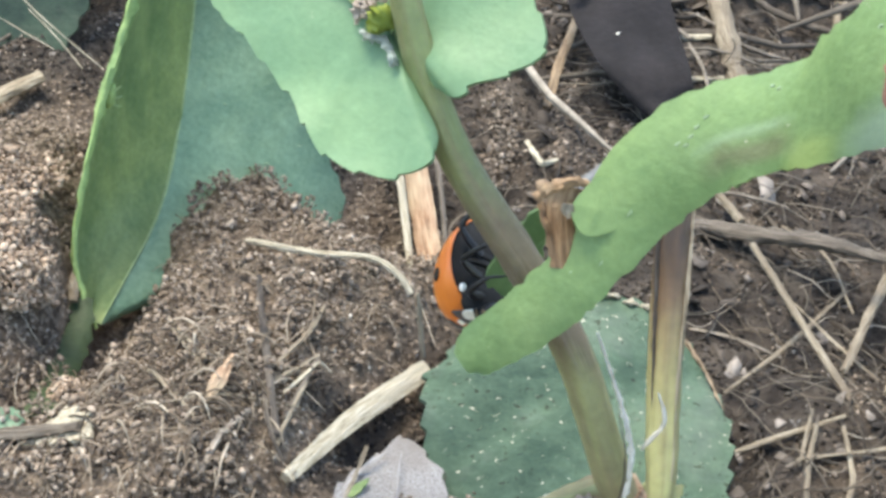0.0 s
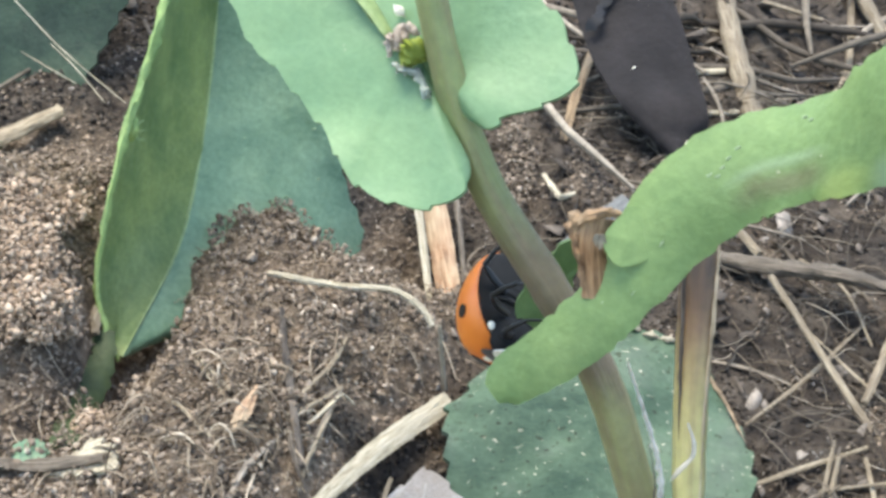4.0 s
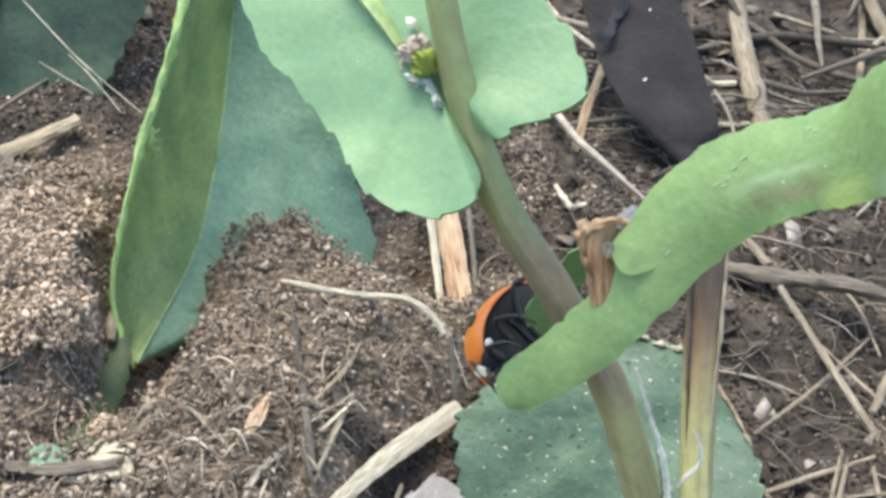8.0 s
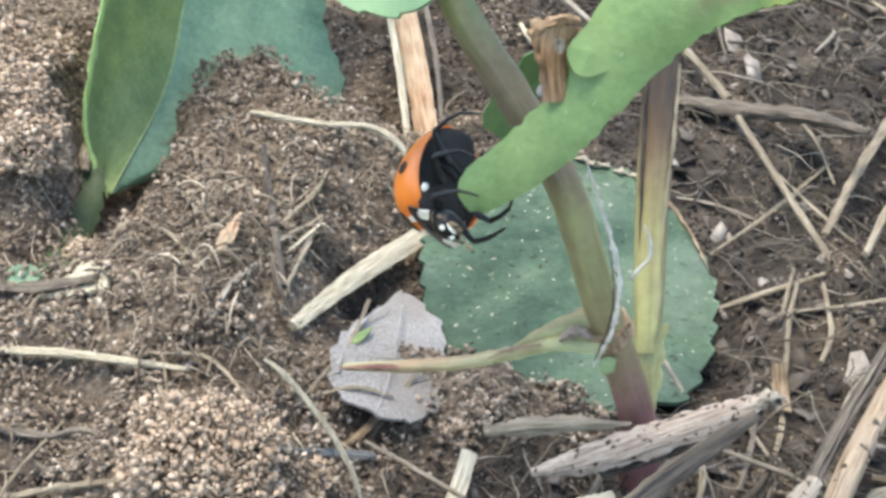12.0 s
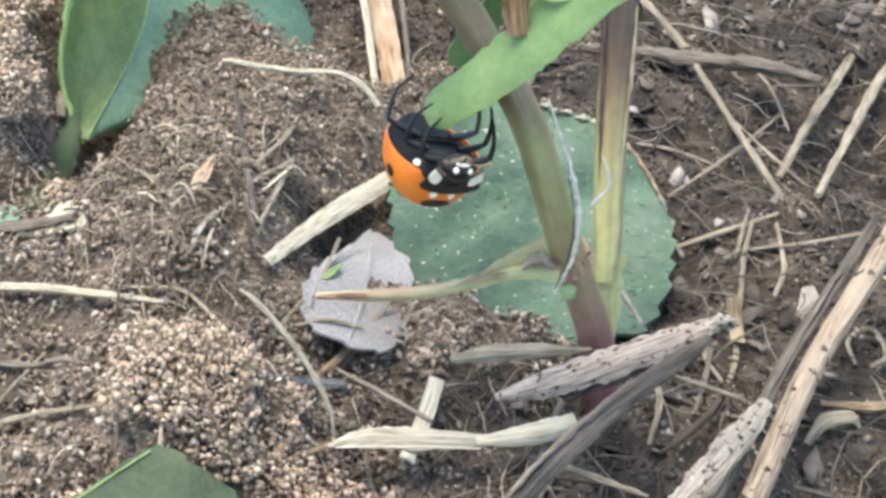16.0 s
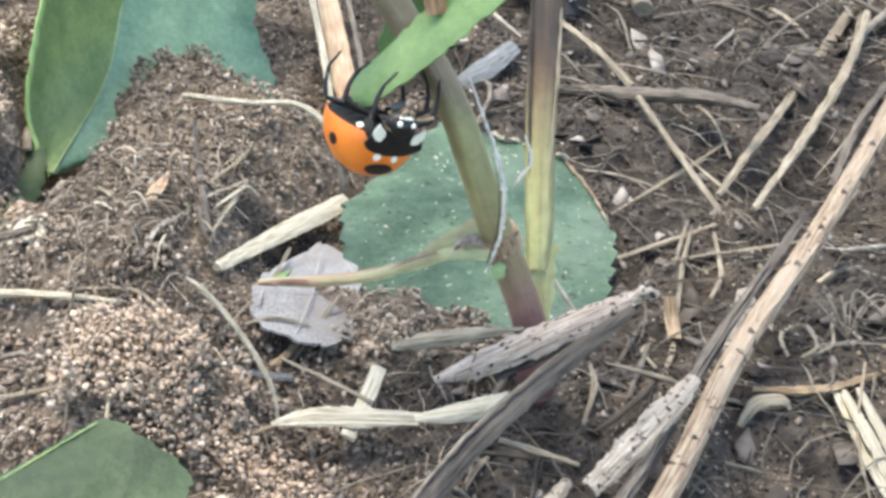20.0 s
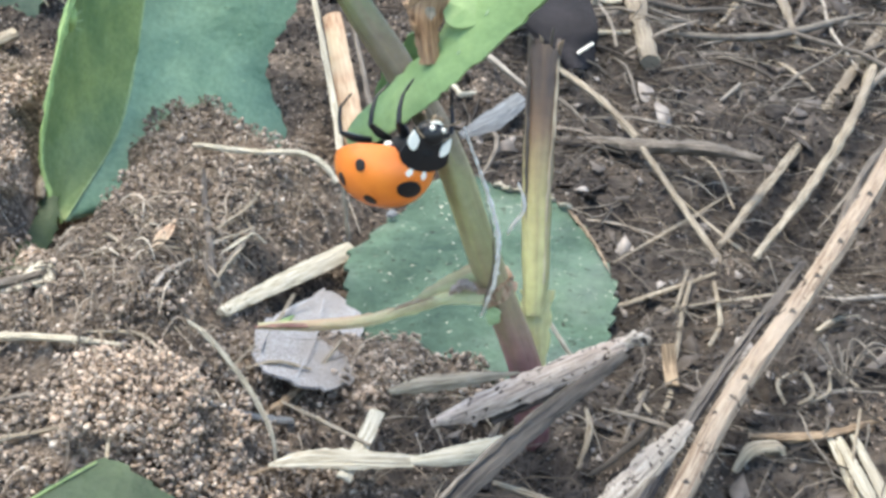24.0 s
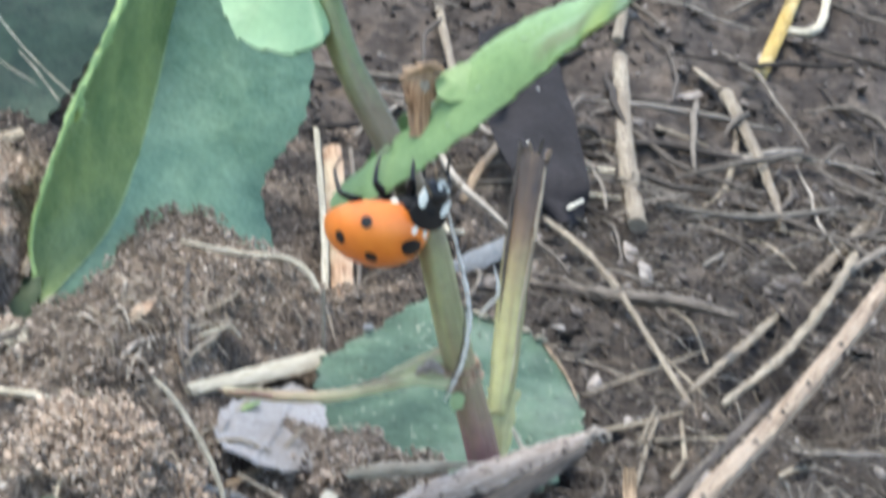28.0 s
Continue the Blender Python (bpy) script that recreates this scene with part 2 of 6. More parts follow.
LEAF_BLADE = leaf_material("bright green leaf", (0.215, 0.325, 0.135), (0.16, 0.262, 0.105), 0.3, 0.09, 0.45, 0.6, (("whitened", (0.3, 0.4, 0.27)), ("yellowed", (0.27, 0.36, 0.125)), ("browned", (0.17, 0.17, 0.095))))
# dark green with the shade behind the folded leaf put into the colour
LEAF_SHADE = leaf_material("green leaf darkened for shade", (0.04, 0.07, 0.043), (0.02, 0.038, 0.024), 0.1, 0.02)
OLIVE = leaf_material("olive green leaf", (0.05, 0.076, 0.034), (0.022, 0.04, 0.018), 0.15, 0.05, 0.6)
WHITISH = leaf_material("whitened leaf tissue", (0.33, 0.42, 0.28), (0.25, 0.35, 0.2), 0.25)
RIB = leaf_material("pale leaf rib", (0.33, 0.43, 0.22), (0.24, 0.33, 0.15), 0.2)
LIME = leaf_material("light lime-green leaf edge", (0.36, 0.5, 0.2), (0.25, 0.37, 0.13), 0.2)
RED_SPOT = leaf_material("reddish withered leaf patch", (0.33, 0.17, 0.13), (0.2, 0.09, 0.07), 0.15)
YELLOW_BUD = leaf_material("yellow-green bud", (0.36, 0.4, 0.06), (0.24, 0.3, 0.06), 0.2)
BLOOM = straw_material("bluish white fuzz", (0.5, 0.58, 0.54), (0.34, 0.44, 0.38), (0.55, 0.6, 0.56))
AXIL = straw_material("pinkish axil fuzz", (0.56, 0.46, 0.4), (0.32, 0.22, 0.18), (0.6, 0.55, 0.48))
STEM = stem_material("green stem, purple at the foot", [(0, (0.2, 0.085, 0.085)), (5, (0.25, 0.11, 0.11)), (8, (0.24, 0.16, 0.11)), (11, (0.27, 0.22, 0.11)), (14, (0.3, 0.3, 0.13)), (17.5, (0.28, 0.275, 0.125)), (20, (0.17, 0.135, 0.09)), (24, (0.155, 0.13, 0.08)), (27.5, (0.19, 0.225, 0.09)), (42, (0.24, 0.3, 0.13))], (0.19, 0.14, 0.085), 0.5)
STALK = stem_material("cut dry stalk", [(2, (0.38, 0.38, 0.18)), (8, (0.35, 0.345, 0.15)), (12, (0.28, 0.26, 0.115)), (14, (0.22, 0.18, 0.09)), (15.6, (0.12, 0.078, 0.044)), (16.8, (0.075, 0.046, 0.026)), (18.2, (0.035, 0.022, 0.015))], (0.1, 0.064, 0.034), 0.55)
YELLOWING = stem_material("yellowing leaf stalk", [(5.4, (0.3, 0.19, 0.13)), (7.0, (0.34, 0.33, 0.17)), (11, (0.32, 0.33, 0.16))], (0.27, 0.16, 0.095))
SHELL = shell_material("orange wing case", (0.74, 0.205, 0.025), (0.62, 0.145, 0.016), 0.42)
BLACK = shell_material("glossy black", (0.014, 0.013, 0.013), (0.008, 0.008, 0.008), 0.42, 0.1)
BELLY = shell_material("dull black underside", (0.02, 0.019, 0.018), (0.009, 0.009, 0.009), 0.8, 0.0)
WHITE = shell_material("ivory white mark", (0.80, 0.77, 0.66), (0.7, 0.66, 0.54), 0.5)


# ---- mesh tools: everything in millimetres, as (vertices, faces) ----
def smooth(points, n):
    """n points on a smooth curve through the given ones."""
    q = np.array(points, float)
    q = np.vstack([2 * q[0] - q[1], q, 2 * q[-1] - q[-2]])
    out = []
    for s in np.linspace(0, len(q) - 3, n):
        k = min(int(s), len(q) - 4)
        u = s - k
        a, b, c, d = q[k : k + 4]
        out.append(0.5 * (2 * b + (c - a) * u + (2 * a - 5 * b + 4 * c - d) * u * u + (3 * b - a - 3 * c + d) * u**3))
    return np.array(out)


def frames(path):
    """Tangent and two cross directions along a path, without twist."""
    t = np.gradient(path, axis=0)
    t /= np.linalg.norm(t, axis=1)[:, None] + 1e-9
    side = np.cross(t[0], (0.3, 0.2, 1.0))
    out = []
    for k in range(len(path)):
        side = side - t[k] * (side @ t[k])
        side /= np.linalg.norm(side) + 1e-9
        out.append((t[k], side, np.cross(t[k], side)))
    return out


def tube(points, radii, n=14, sides=8, flat=1.0, rough=0.06, seed=0, grooves=0):
    """A round or flattened rod with an uneven skin and closed ends."""
    path = smooth(points, n)
    rad = np.interp(np.linspace(0, 1, n), np.linspace(0, 1, len(radii)), radii)
    rng = np.random.default_rng(seed)
    v, f, co = [], [], []
    run = np.r_[0, np.cumsum(np.linalg.norm(np.diff(path, axis=0), axis=1))]
    for k, (_, a, b) in enumerate(frames(path)):
        for s in range(sides):
            w = 2 * math.pi * s / sides
            co.append((rad[k] * math.cos(w), rad[k] * math.sin(w), run[k] + seed * 3.7))
            r = rad[k] * (1 + rough * rng.normal() + (0.08 * math.cos(grooves * w) if grooves else 0))
            v.append(path[k] + r * (math.cos(w) * a + flat * math.sin(w) * b))
    for k in range(n - 1):
        for s in range(sides):
            s2 = (s + 1) % sides
            f.append((k * sides + s, k * sides + s2, (k + 1) * sides + s2, (k + 1) * sides + s))
    f.append(tuple(range(sides - 1, -1, -1)))
    f.append(tuple((n - 1) * sides + s for s in range(sides)))
    return np.array(v), f, np.array(co)


def pipe(points, outer, wall, n=16, sides=14, seed=0, rough=0.05):
    """A hollow stalk, open and ragged at its far end."""
    path = smooth(points, n)
    rng = np.random.default_rng(seed)
    rad = np.interp(np.linspace(0, 1, n), np.linspace(0, 1, len(outer)), outer)
    rag = rng.uniform(-0.5, 0.5, sides)
    v, f, co = [], [], []
    run = np.r_[0, np.cumsum(np.linalg.norm(np.diff(path, axis=0), axis=1))]
    for inner in (0, 1):
        for k, (t, a, b) in enumerate(frames(path)):
            for s in range(sides):
                w = 2 * math.pi * s / sides
                co.append((rad[k] * math.cos(w), rad[k] * math.sin(w), run[k]))
                r = (rad[k] - inner * wall) * (1 + (rough * rng.normal() if not inner else 0))
                v.append(path[k] + r * (math.cos(w) * a + math.sin(w) * b) + (t * rag[s] if k == n - 1 else 0))
    m = n * sides
    for k in range(n - 1):
        for s in range(sides):
            s2 = (s + 1) % sides
            a, b, c, d = k * sides + s, k * sides + s2, (k + 1) * sides + s2, (k + 1) * sides + s
            f += [(a, b, c, d), (m + d, m + c, m + b, m + a)]
    for s in range(sides):
        s2 = (s + 1) % sides
        f.append(((n - 1) * sides + s, (n - 1) * sides + s2, m + (n - 1) * sides + s2, m + (n - 1) * sides + s))
        f.append((s2, s, m + s, m + s2))
    return np.array(v), f, np.array(co)


def slab(grid, thick):
    """A closed thin sheet over a grid of points (rows, columns, 3)."""
    g = np.asarray(grid, float)
    nu, nv = g.shape[:2]
    du, dv = np.gradient(g, axis=0), np.gradient(g, axis=1)
    nrm = np.cross(du, dv)
    nrm /= np.linalg.norm(nrm, axis=2)[..., None] + 1e-9
    v = np.concatenate([(g + nrm * thick / 2).reshape(-1, 3), (g - nrm * thick / 2).reshape(-1, 3)])
    m, f = nu * nv, []
    for a in range(nu - 1):
        for b in range(nv - 1):
            p, q, r, s = a * nv + b, a * nv + b + 1, (a + 1) * nv + b + 1, (a + 1) * nv + b
            f += [(p, s, r, q), (m + p, m + q, m + r, m + s)]
    rim = [a * nv for a in range(nu)] + [(nu - 1) * nv + b for b in range(1, nv)] + [a * nv + nv - 1 for a in range(nu - 2, -1, -1)] + [b for b in range(nv - 2, 0, -1)]
    for k in range(len(rim)):
        a, b = rim[k], rim[(k + 1) % len(rim)]
        f.append((a, m + a, m + b, b))
    return v, f


def ribbon(points, widths, thick=0.12, n=24, across=7, facing=(0, 0.8, -0.5), cup=0.15, turn=0.0, seed=0, frill=0.05, extra=(0, 0)):
    """A grass-like blade along a curve, its face turned to the given direction, cupped across and uneven at the edges."""
    path = smooth(points, n)
    rng = np.random.default_rng(seed)
    wid = np.interp(np.linspace(0, 1, n), np.linspace(0, 1, len(widths)), widths)
    more = np.interp(np.linspace(0, 1, n), np.linspace(0, 1, len(extra)), extra)
    t = np.gradient(path, axis=0)
    g = np.zeros((n, across, 3))
    for k in range(n):
        tk = t[k] / np.linalg.norm(t[k])
        side = np.cross(tk, facing)
        side /= np.linalg.norm(side) + 1e-9
        up = np.cross(side, tk)
        w = math.radians(turn) * k / (n - 1)
        side, up = side * math.cos(w) + up * math.sin(w), up * math.cos(w) - side * math.sin(w)
        for j in range(across):
            s = 2 * j / (across - 1) - 1
            e = 1 + (frill * rng.normal() if abs(s) == 1 else 0)
            g[k, j] = path[k] + side * s * e * (wid[k] / 2 + (more[k] if s > 0 else 0)) + up * cup * wid[k] * (s * s - 0.4)
    run = np.r_[0, np.cumsum(np.linalg.norm(np.diff(path, axis=0), axis=1))]
    co = np.array([((2 * j / (across - 1) - 1) * wid[k] / 2, 0.0, run[k] + seed * 3.7) for k in range(n) for j in range(across)])
    return (*slab(g, thick), np.concatenate([co, co + (0, 3.0, 0)]))


def loft(rails, n, across, thick, bulge=0.0, teeth=(0, 0), tooth=0.0, seed=0):
    """A leaf spanned between edge, rib and edge curves; teeth: how many along either edge."""
    curves = [smooth(r, n) for r in rails]
    g = np.zeros((n, across, 3))
    for k in range(n):
        g[k] = smooth([c[k] for c in curves], across)
    u = np.linspace(0, 1, n)
    for side, count in ((0, teeth[0]), (across - 1, teeth[1])):
        if count:
            out = g[:, side] - g[:, across // 2]
            out /= np.linalg.norm(out, axis=1)[:, None] + 1e-9
            saw = (u * count) % 1.0
            g[:, side] += out * (tooth * (saw - 0.4))[:, None]
    du, dv = np.gradient(g, axis=0), np.gradient(g, axis=1)
    nrm = np.cross(du, dv)
    nrm /= np.linalg.norm(nrm, axis=2)[..., None] + 1e-9
    uu, vv = np.meshgrid(np.arange(n), np.arange(across), indexing="ij")
    g += nrm * (bulge * (ripple(uu, vv, 6, seed) + 0.4 * ripple(uu, vv, 2.5, seed + 1)))[..., None]
    return slab(g, thick)


def disc(outline, centre, thick, n=96, rings=9, bulge=0.4, teeth=0, tooth=0.3, seed=0, dome=0.0):
    """A leaf from a closed outline of few points round a centre."""
    o = np.array(list(outline) + [outline[0]], float)
    q = np.vstack([o[-2], o, o[1]])
    pts = []
    for s in np.linspace(0, len(o) - 1, n, endpoint=False):
        k = int(s)
        u = s - k
        a, b, c, d = q[k : k + 4]
        pts.append(0.5 * (2 * b + (c - a) * u + (2 * a - 5 * b + 4 * c - d) * u * u + (3 * b - a - 3 * c + d) * u**3))
    pts, cen = np.array(pts), np.array(centre, float)
    if teeth:
        away = pts - cen
        away /= np.linalg.norm(away, axis=1)[:, None]
        step = np.linalg.norm(np.roll(pts, -1, 0) - pts, axis=1)
        run = np.cumsum(step) / step.sum() * teeth
        pts = pts + away * (tooth * (run % 1.0 - 0.3))[:, None]
    nrm = np.zeros(3)
    for k in range(n):
        nrm += np.cross(pts[k] - cen, pts[(k + 1) % n] - cen)
    nrm /= np.linalg.norm(nrm)
    rows = []
    for r in range(rings + 1):
        s = r / rings
        ring = cen + (pts - cen) * s
        ring = ring + nrm * (bulge * s * (ripple(ring[:, 0], ring[:, 1] + ring[:, 2], 3.5, seed)) + dome * (1 - s * s))[:, None]
        rows.append(ring)
    v, f = [], []
    for off in (thick / 2, -thick / 2):
        v += [rows[0][0] + nrm * off] + [p + nrm * off for ring in rows[1:] for p in ring]
    m = 1 + rings * n
    for k in range(n):
        k2 = (k + 1) % n
        f += [(0, 1 + k, 1 + k2), (m, m + 1 + k2, m + 1 + k)]
        for r in range(rings - 1):
            a, b = 1 + r * n + k, 1 + r * n + k2
            f += [(a, a + n, b + n, b), (m + a, m + b, m + b + n, m + a + n)]
        a, b = 1 + (rings - 1) * n + k, 1 + (rings - 1) * n + k2
        f.append((a, m + a, m + b, b))
    return np.array(v), f


def join(*meshes):
    v, f, co, n = [], [], [], 0
    for mesh in meshes:
        v.append(np.asarray(mesh[0]))
        f += [tuple(i + n for i in face) for face in mesh[1]]
        co.append(np.asarray(mesh[-1] if len(mesh) > 2 else mesh[0]))
        n += len(mesh[0])
    return np.concatenate(v), f, np.concatenate(co)


def solid(name, mesh, material, origin, shade=True):
    v, f = mesh[:2]
    co = mesh[2] if len(mesh) > 2 else np.asarray(v)
    me = bpy.data.meshes.new(name)
    me.from_pydata(((np.asarray(v) - origin) * MM).tolist(), [], f)
    me.materials.append(material)
    if shade:
        me.polygons.foreach_set("use_smooth", [True] * len(me.polygons))
    me.update()
    me.attributes.new("fibre", "FLOAT_VECTOR", "POINT").data.foreach_set("vector", np.asarray(co, np.float32).ravel())
    me.set_sharp_from_angle(angle=radians(48))
    return me


def thing(name, base, label, category, group=""):
    """An empty at the base of a thing, to carry its parts."""
    ob = tagged(new(name), label, category, group)
    ob.location = [c * MM for c in base]
    ob.empty_display_size = 0.002
    return ob


def place_of(ob):
    return np.array(ob.location) / MM + (place_of(ob.parent) if ob.parent else 0)


def part(name, mesh, material, parent, label="", shade=True):
    ob = new(name, solid(name, mesh, material, place_of(parent), shade))
    ob.parent = parent
    return tagged(ob, label)


def lone(name, mesh, material, label, category, group="", kind="", shade=True):
    """A thing of one piece, its origin at the foot of its mesh."""
    v = np.asarray(mesh[0])
    base = np.array([*v.mean(0)[:2], v[:, 2].min()])
    ob = new(name, solid(name, mesh, material, base, shade))
    ob.location = base * MM
    return tagged(ob, label, category, group, kind)


# ---- soil ----
# soil height in millimetres: hummocks and hollows as (x, y, radius x, radius y, height)
MOUNDS = [(-26, 21, 7, 9, 3.6), (-27.5, 36.5, 6.5, 4, 1.0), (-4.6, 20, 8, 11, -1.0), (-43, 33, 6, 7, 4.5), (-34.5, 20, 2.8, 6, -5.0), (-26, 7, 7, 7, 5.2), (-44, 22, 8, 11, 6.5), (-22.5, -5.5, 5, 4.5, 5.6), (-17, -17, 6, 4, 2.5),
          (-8, 4, 5, 3.5, 2.6), (-17, 27, 5, 5, 2.0), (-16, 40, 6, 8, -3.5), (-13.5, 19, 3, 6, -2.5), (-16.4, 14, 2.6, 3.0, -4.0), (22, 32, 9, 9, -5.0), (13, -8, 6, 8, -2.0),
          (2, -1, 6, 4, 2.2), (12, 22, 7, 6, 1.2), (-2, 62, 16, 9, 1.5), (30, 8, 9, 9, 1.5), (3, 15, 4.5, 8, -1.6), (-32.5, 27, 3, 4.5, -3.0), (-20.5, 39, 4, 4.5, -3.5), (-35.0, 24.5, 2.3, 4.5, -1.7), (-37.9, 19.3, 1.9, 3.6, 2.2), (-34.6, 30.0, 1.9, 4.0, -2.4)]


def lattice(ix, iy, seed):
    h = (ix * 374761393 + iy * 668265263 + seed * 974634777) & 0x7FFFFFFF
    h = ((h ^ (h >> 13)) * 1274126177) & 0x7FFFFFFF
    return ((h ^ (h >> 16)) & 0xFFFF) / 32767.5 - 1.0


def ripple(x, y, size, seed=0):
    """Smooth random heights from -1 to 1, with features of that size."""
    x, y = np.asarray(x, float) / size, np.asarray(y, float) / size
    ix, iy = np.floor(x).astype(np.int64), np.floor(y).astype(np.int64)
    u, v = x - ix, y - iy
    u, v = u * u * (3 - 2 * u), v * v * (3 - 2 * v)
    a, b = lattice(ix, iy, seed), lattice(ix + 1, iy, seed)
    c, d = lattice(ix, iy + 1, seed), lattice(ix + 1, iy + 1, seed)
    return (a * (1 - u) + b * u) * (1 - v) + (c * (1 - u) + d * u) * v


def soil(x, y):
    """Height of the soil at x, y, all in millimetres."""
    x, y = np.asarray(x, float), np.asarray(y, float)
    z = -1.4 + 0.0 * x
    for cx, cy, rx, ry, h in MOUNDS:
        z = z + h * np.exp(-(((x - cx) / rx) ** 2 + ((y - cy) / ry) ** 2))
    far = np.clip((y - 62) / 200, 0, 1)
    z = z + 46 * far * far * (3 - 2 * far) + 12 * np.clip((np.abs(x) - 80) / 400, 0, 1)
    z = z + 0.9 * ripple(x, y, 7, 1) + 0.62 * ripple(x, y, 3.1, 2) + 0.42 * ripple(x, y, 1.4, 3) + 0.2 * ripple(x, y, 0.7, 4)
    z = z + 2.6 * np.clip((y - 58) / 25, 0, 1) * ripple(x, y, 17, 5)
    # pressed flat under the leaf that lies on it
    d = np.clip((1.12 - np.hypot((x + 4.9) / 9.4, (y - 17.6) / 13.0)) / 0.25, 0, 1)
    d = d * d * (3 - 2 * d)
    return z * (1 - d) + np.minimum(z, -1.9) * d


def spread(inner, step, reach):
    """Grid lines: even and close over the inner stretch, ever wider out to the reach."""
    a, b = inner
    mid = np.arange(a, b, step)
    out = np.geomspace(step, reach, 46)
    return np.concatenate([a - out[::-1], mid, b + out])


def tan_share(xy):
    """Where the light, dry crumbs lie: on the clods. Lowered in hollows to paint their shade."""
    x, y = xy.T
    d = np.where(x > 0, 0.02, 0.12)
    for cx, cy, rx, ry in ((-27, 25, 11, 15), (-25, 7, 10, 9), (-45, 26, 10, 16), (-22.5, -5.5, 6, 5.5), (-15.5, -11.5, 7, 3), (-8, 4, 5, 4), (-33, 27, 5, 8), (-28, 35, 8, 6), (-40, -2, 12, 12)):
        d = d + 1.5 * np.exp(-(((x - cx) / rx) ** 2 + ((y - cy) / ry) ** 2))
    # shade of the cavity under the flat stick, painted as darker soil
    d = d - 1.1 * np.exp(-(((x + 16) / 3.5) ** 2 + ((y - 14.5) / 3.5) ** 2))
    # bare dark hollows between the clods, their shade painted into the soil colour
    for cx, cy, r in ((-19.5, 15, 1.4), (-22, 2, 2.8), (-34, 2.5, 3.5), (-30, 0, 2.5), (-32.5, -4.5, 3.6), (-18, 8.5, 1.5), (-28.5, 8.5, 2.0), (-37, 12, 2.5)):
        d = d - 1.2 * np.exp(-(((x - cx) / r) ** 2 + ((y - cy) / r) ** 2))
    return np.clip(d + 0.4 * ripple(x, y, 4, 9) + 0.25 * ripple(x, y, 1.7, 10), 0, 1)


def ground_sheet():
    xs, ys = spread((-58, 48), 0.42, 320), spread((-30, 78), 0.42, 320)
    x, y = np.meshgrid(xs, ys, indexing="ij")
    v = np.stack([x, y, soil(x, y)], -1).reshape(-1, 3)
    n, m = len(ys), len(xs)
    a = (np.arange(m - 1)[:, None] * n + np.arange(n - 1)[None]).ravel()
    f = np.stack([a, a + n, a + n + 1, a + 1], 1)
    me = bpy.data.meshes.new("ground")
    me.vertices.add(len(v))
    me.vertices.foreach_set("co", (v * MM).ravel())
    me.loops.add(f.size)
    me.loops.foreach_set("vertex_index", f.ravel())
    me.polygons.add(len(f))
    me.polygons.foreach_set("loop_start", np.arange(0, f.size, 4))
    me.polygons.foreach_set("use_smooth", [True] * len(f))
    me.materials.append(SOIL)
    me.update(calc_edges=True)
    me.validate()
    me.attributes.new("dry_and_shade", "FLOAT", "POINT").data.foreach_set("value", tan_share(v[:, :2]).astype(np.float32))
    return tagged(new("ground", me), "crumbly brown garden soil with hummocks and hollows", "soil", kind="structure")


ground_sheet()


def rested(points, radius, lift=0.0):
    """Points at x, y (and an optional extra height) laid on the soil."""
    return [(p[0], p[1], float(soil(p[0], p[1])) + radius * 0.75 + lift + (p[2] if len(p) > 2 else 0)) for p in points]


def lying(name, points, radii, material, label, category="straw", lift=0.0, flat=0.75, seed=1, sides=8, n=14, group="", rough=0.07):
    """A straw, root or stick that lies on the soil."""
    return lone(name, tube(rested(points, max(radii), lift), radii, n, sides, flat, rough, seed), material, label, category, group)


# ---- the plant with the clasping leaves ----
plant = thing("weed_plant", (-2.0, -3.6, 0.5), "young weed with purple-footed green stem and clasping toothed leaves", "plant")
stem_line = [(-1.2, -1.0, -2.0), (-2.1, -1.5, 4.2), (-4.85, -2.2, 11.4), (-7.3, -1.9, 17.4), (-10.0, -1.3, 21.4), (-13.0, -0.6, 25.5), (-15.2, 0.3, 30.7), (-16.5, 1.1, 36.3), (-17.2, 1.8, 44.0)]
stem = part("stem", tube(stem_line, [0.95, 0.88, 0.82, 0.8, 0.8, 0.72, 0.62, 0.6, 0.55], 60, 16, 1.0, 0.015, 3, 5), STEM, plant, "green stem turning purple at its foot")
part("node_collar", tube([(-4.1, -2.0, 9.3), (-4.5, -2.1, 10.2)], [1.02, 1.08], 6, 12, 1, 0.12, 5), PINK, stem, "ragged pinkish node collar")
strand = part("loose_strand", tube([(-6.5, -2.7, 19.0), (-5.85, -3.0, 17.6), (-5.0, -3.2, 15.6), (-4.4, -3.3, 13.6), (-4.3, -3.4, 11.3), (-4.6, -3.4, 9.6), (-4.9, -3.3, 8.6)], [0.06, 0.12, 0.15, 0.19, 0.18, 0.12, 0.05], 60, 8, 0.6, 0.4, 6), BLEACH, stem, "peeling bleached strand")
part("dark_rind", tube([(-5.15, -3.2, 15.4), (-4.62, -3.3, 13.5), (-4.5, -3.4, 11.3), (-4.9, -3.4, 9.0)], [0.03, 0.05, 0.06, 0.03], 24, 6, 0.6, 0.3, 601), DARK, strand, "dark rind along the strand")
part("loose_strand", tube([(-3.6, -2.6, 16.2), (-3.25, -2.8, 15.4), (-3.2, -2.9, 14.7), (-3.7, -3.0, 13.9), (-3.9, -3.0, 13.4)], [0.06, 0.16, 0.14, 0.16, 0.06], 20, 6, 0.6, 0.15, 7), BLEACH, stem, "thin curled bleached strand")
part("node_scale", disc([(-4.6, -3.2, 8.9), (-4.0, -3.2, 9.1), (-3.9, -3.2, 8.4), (-4.4, -3.2, 8.1)], (-4.2, -3.3, 8.6), 0.12, 20, 3, 0.1, 5, 0.1, 602), RIB, stem, "small pale green scale")

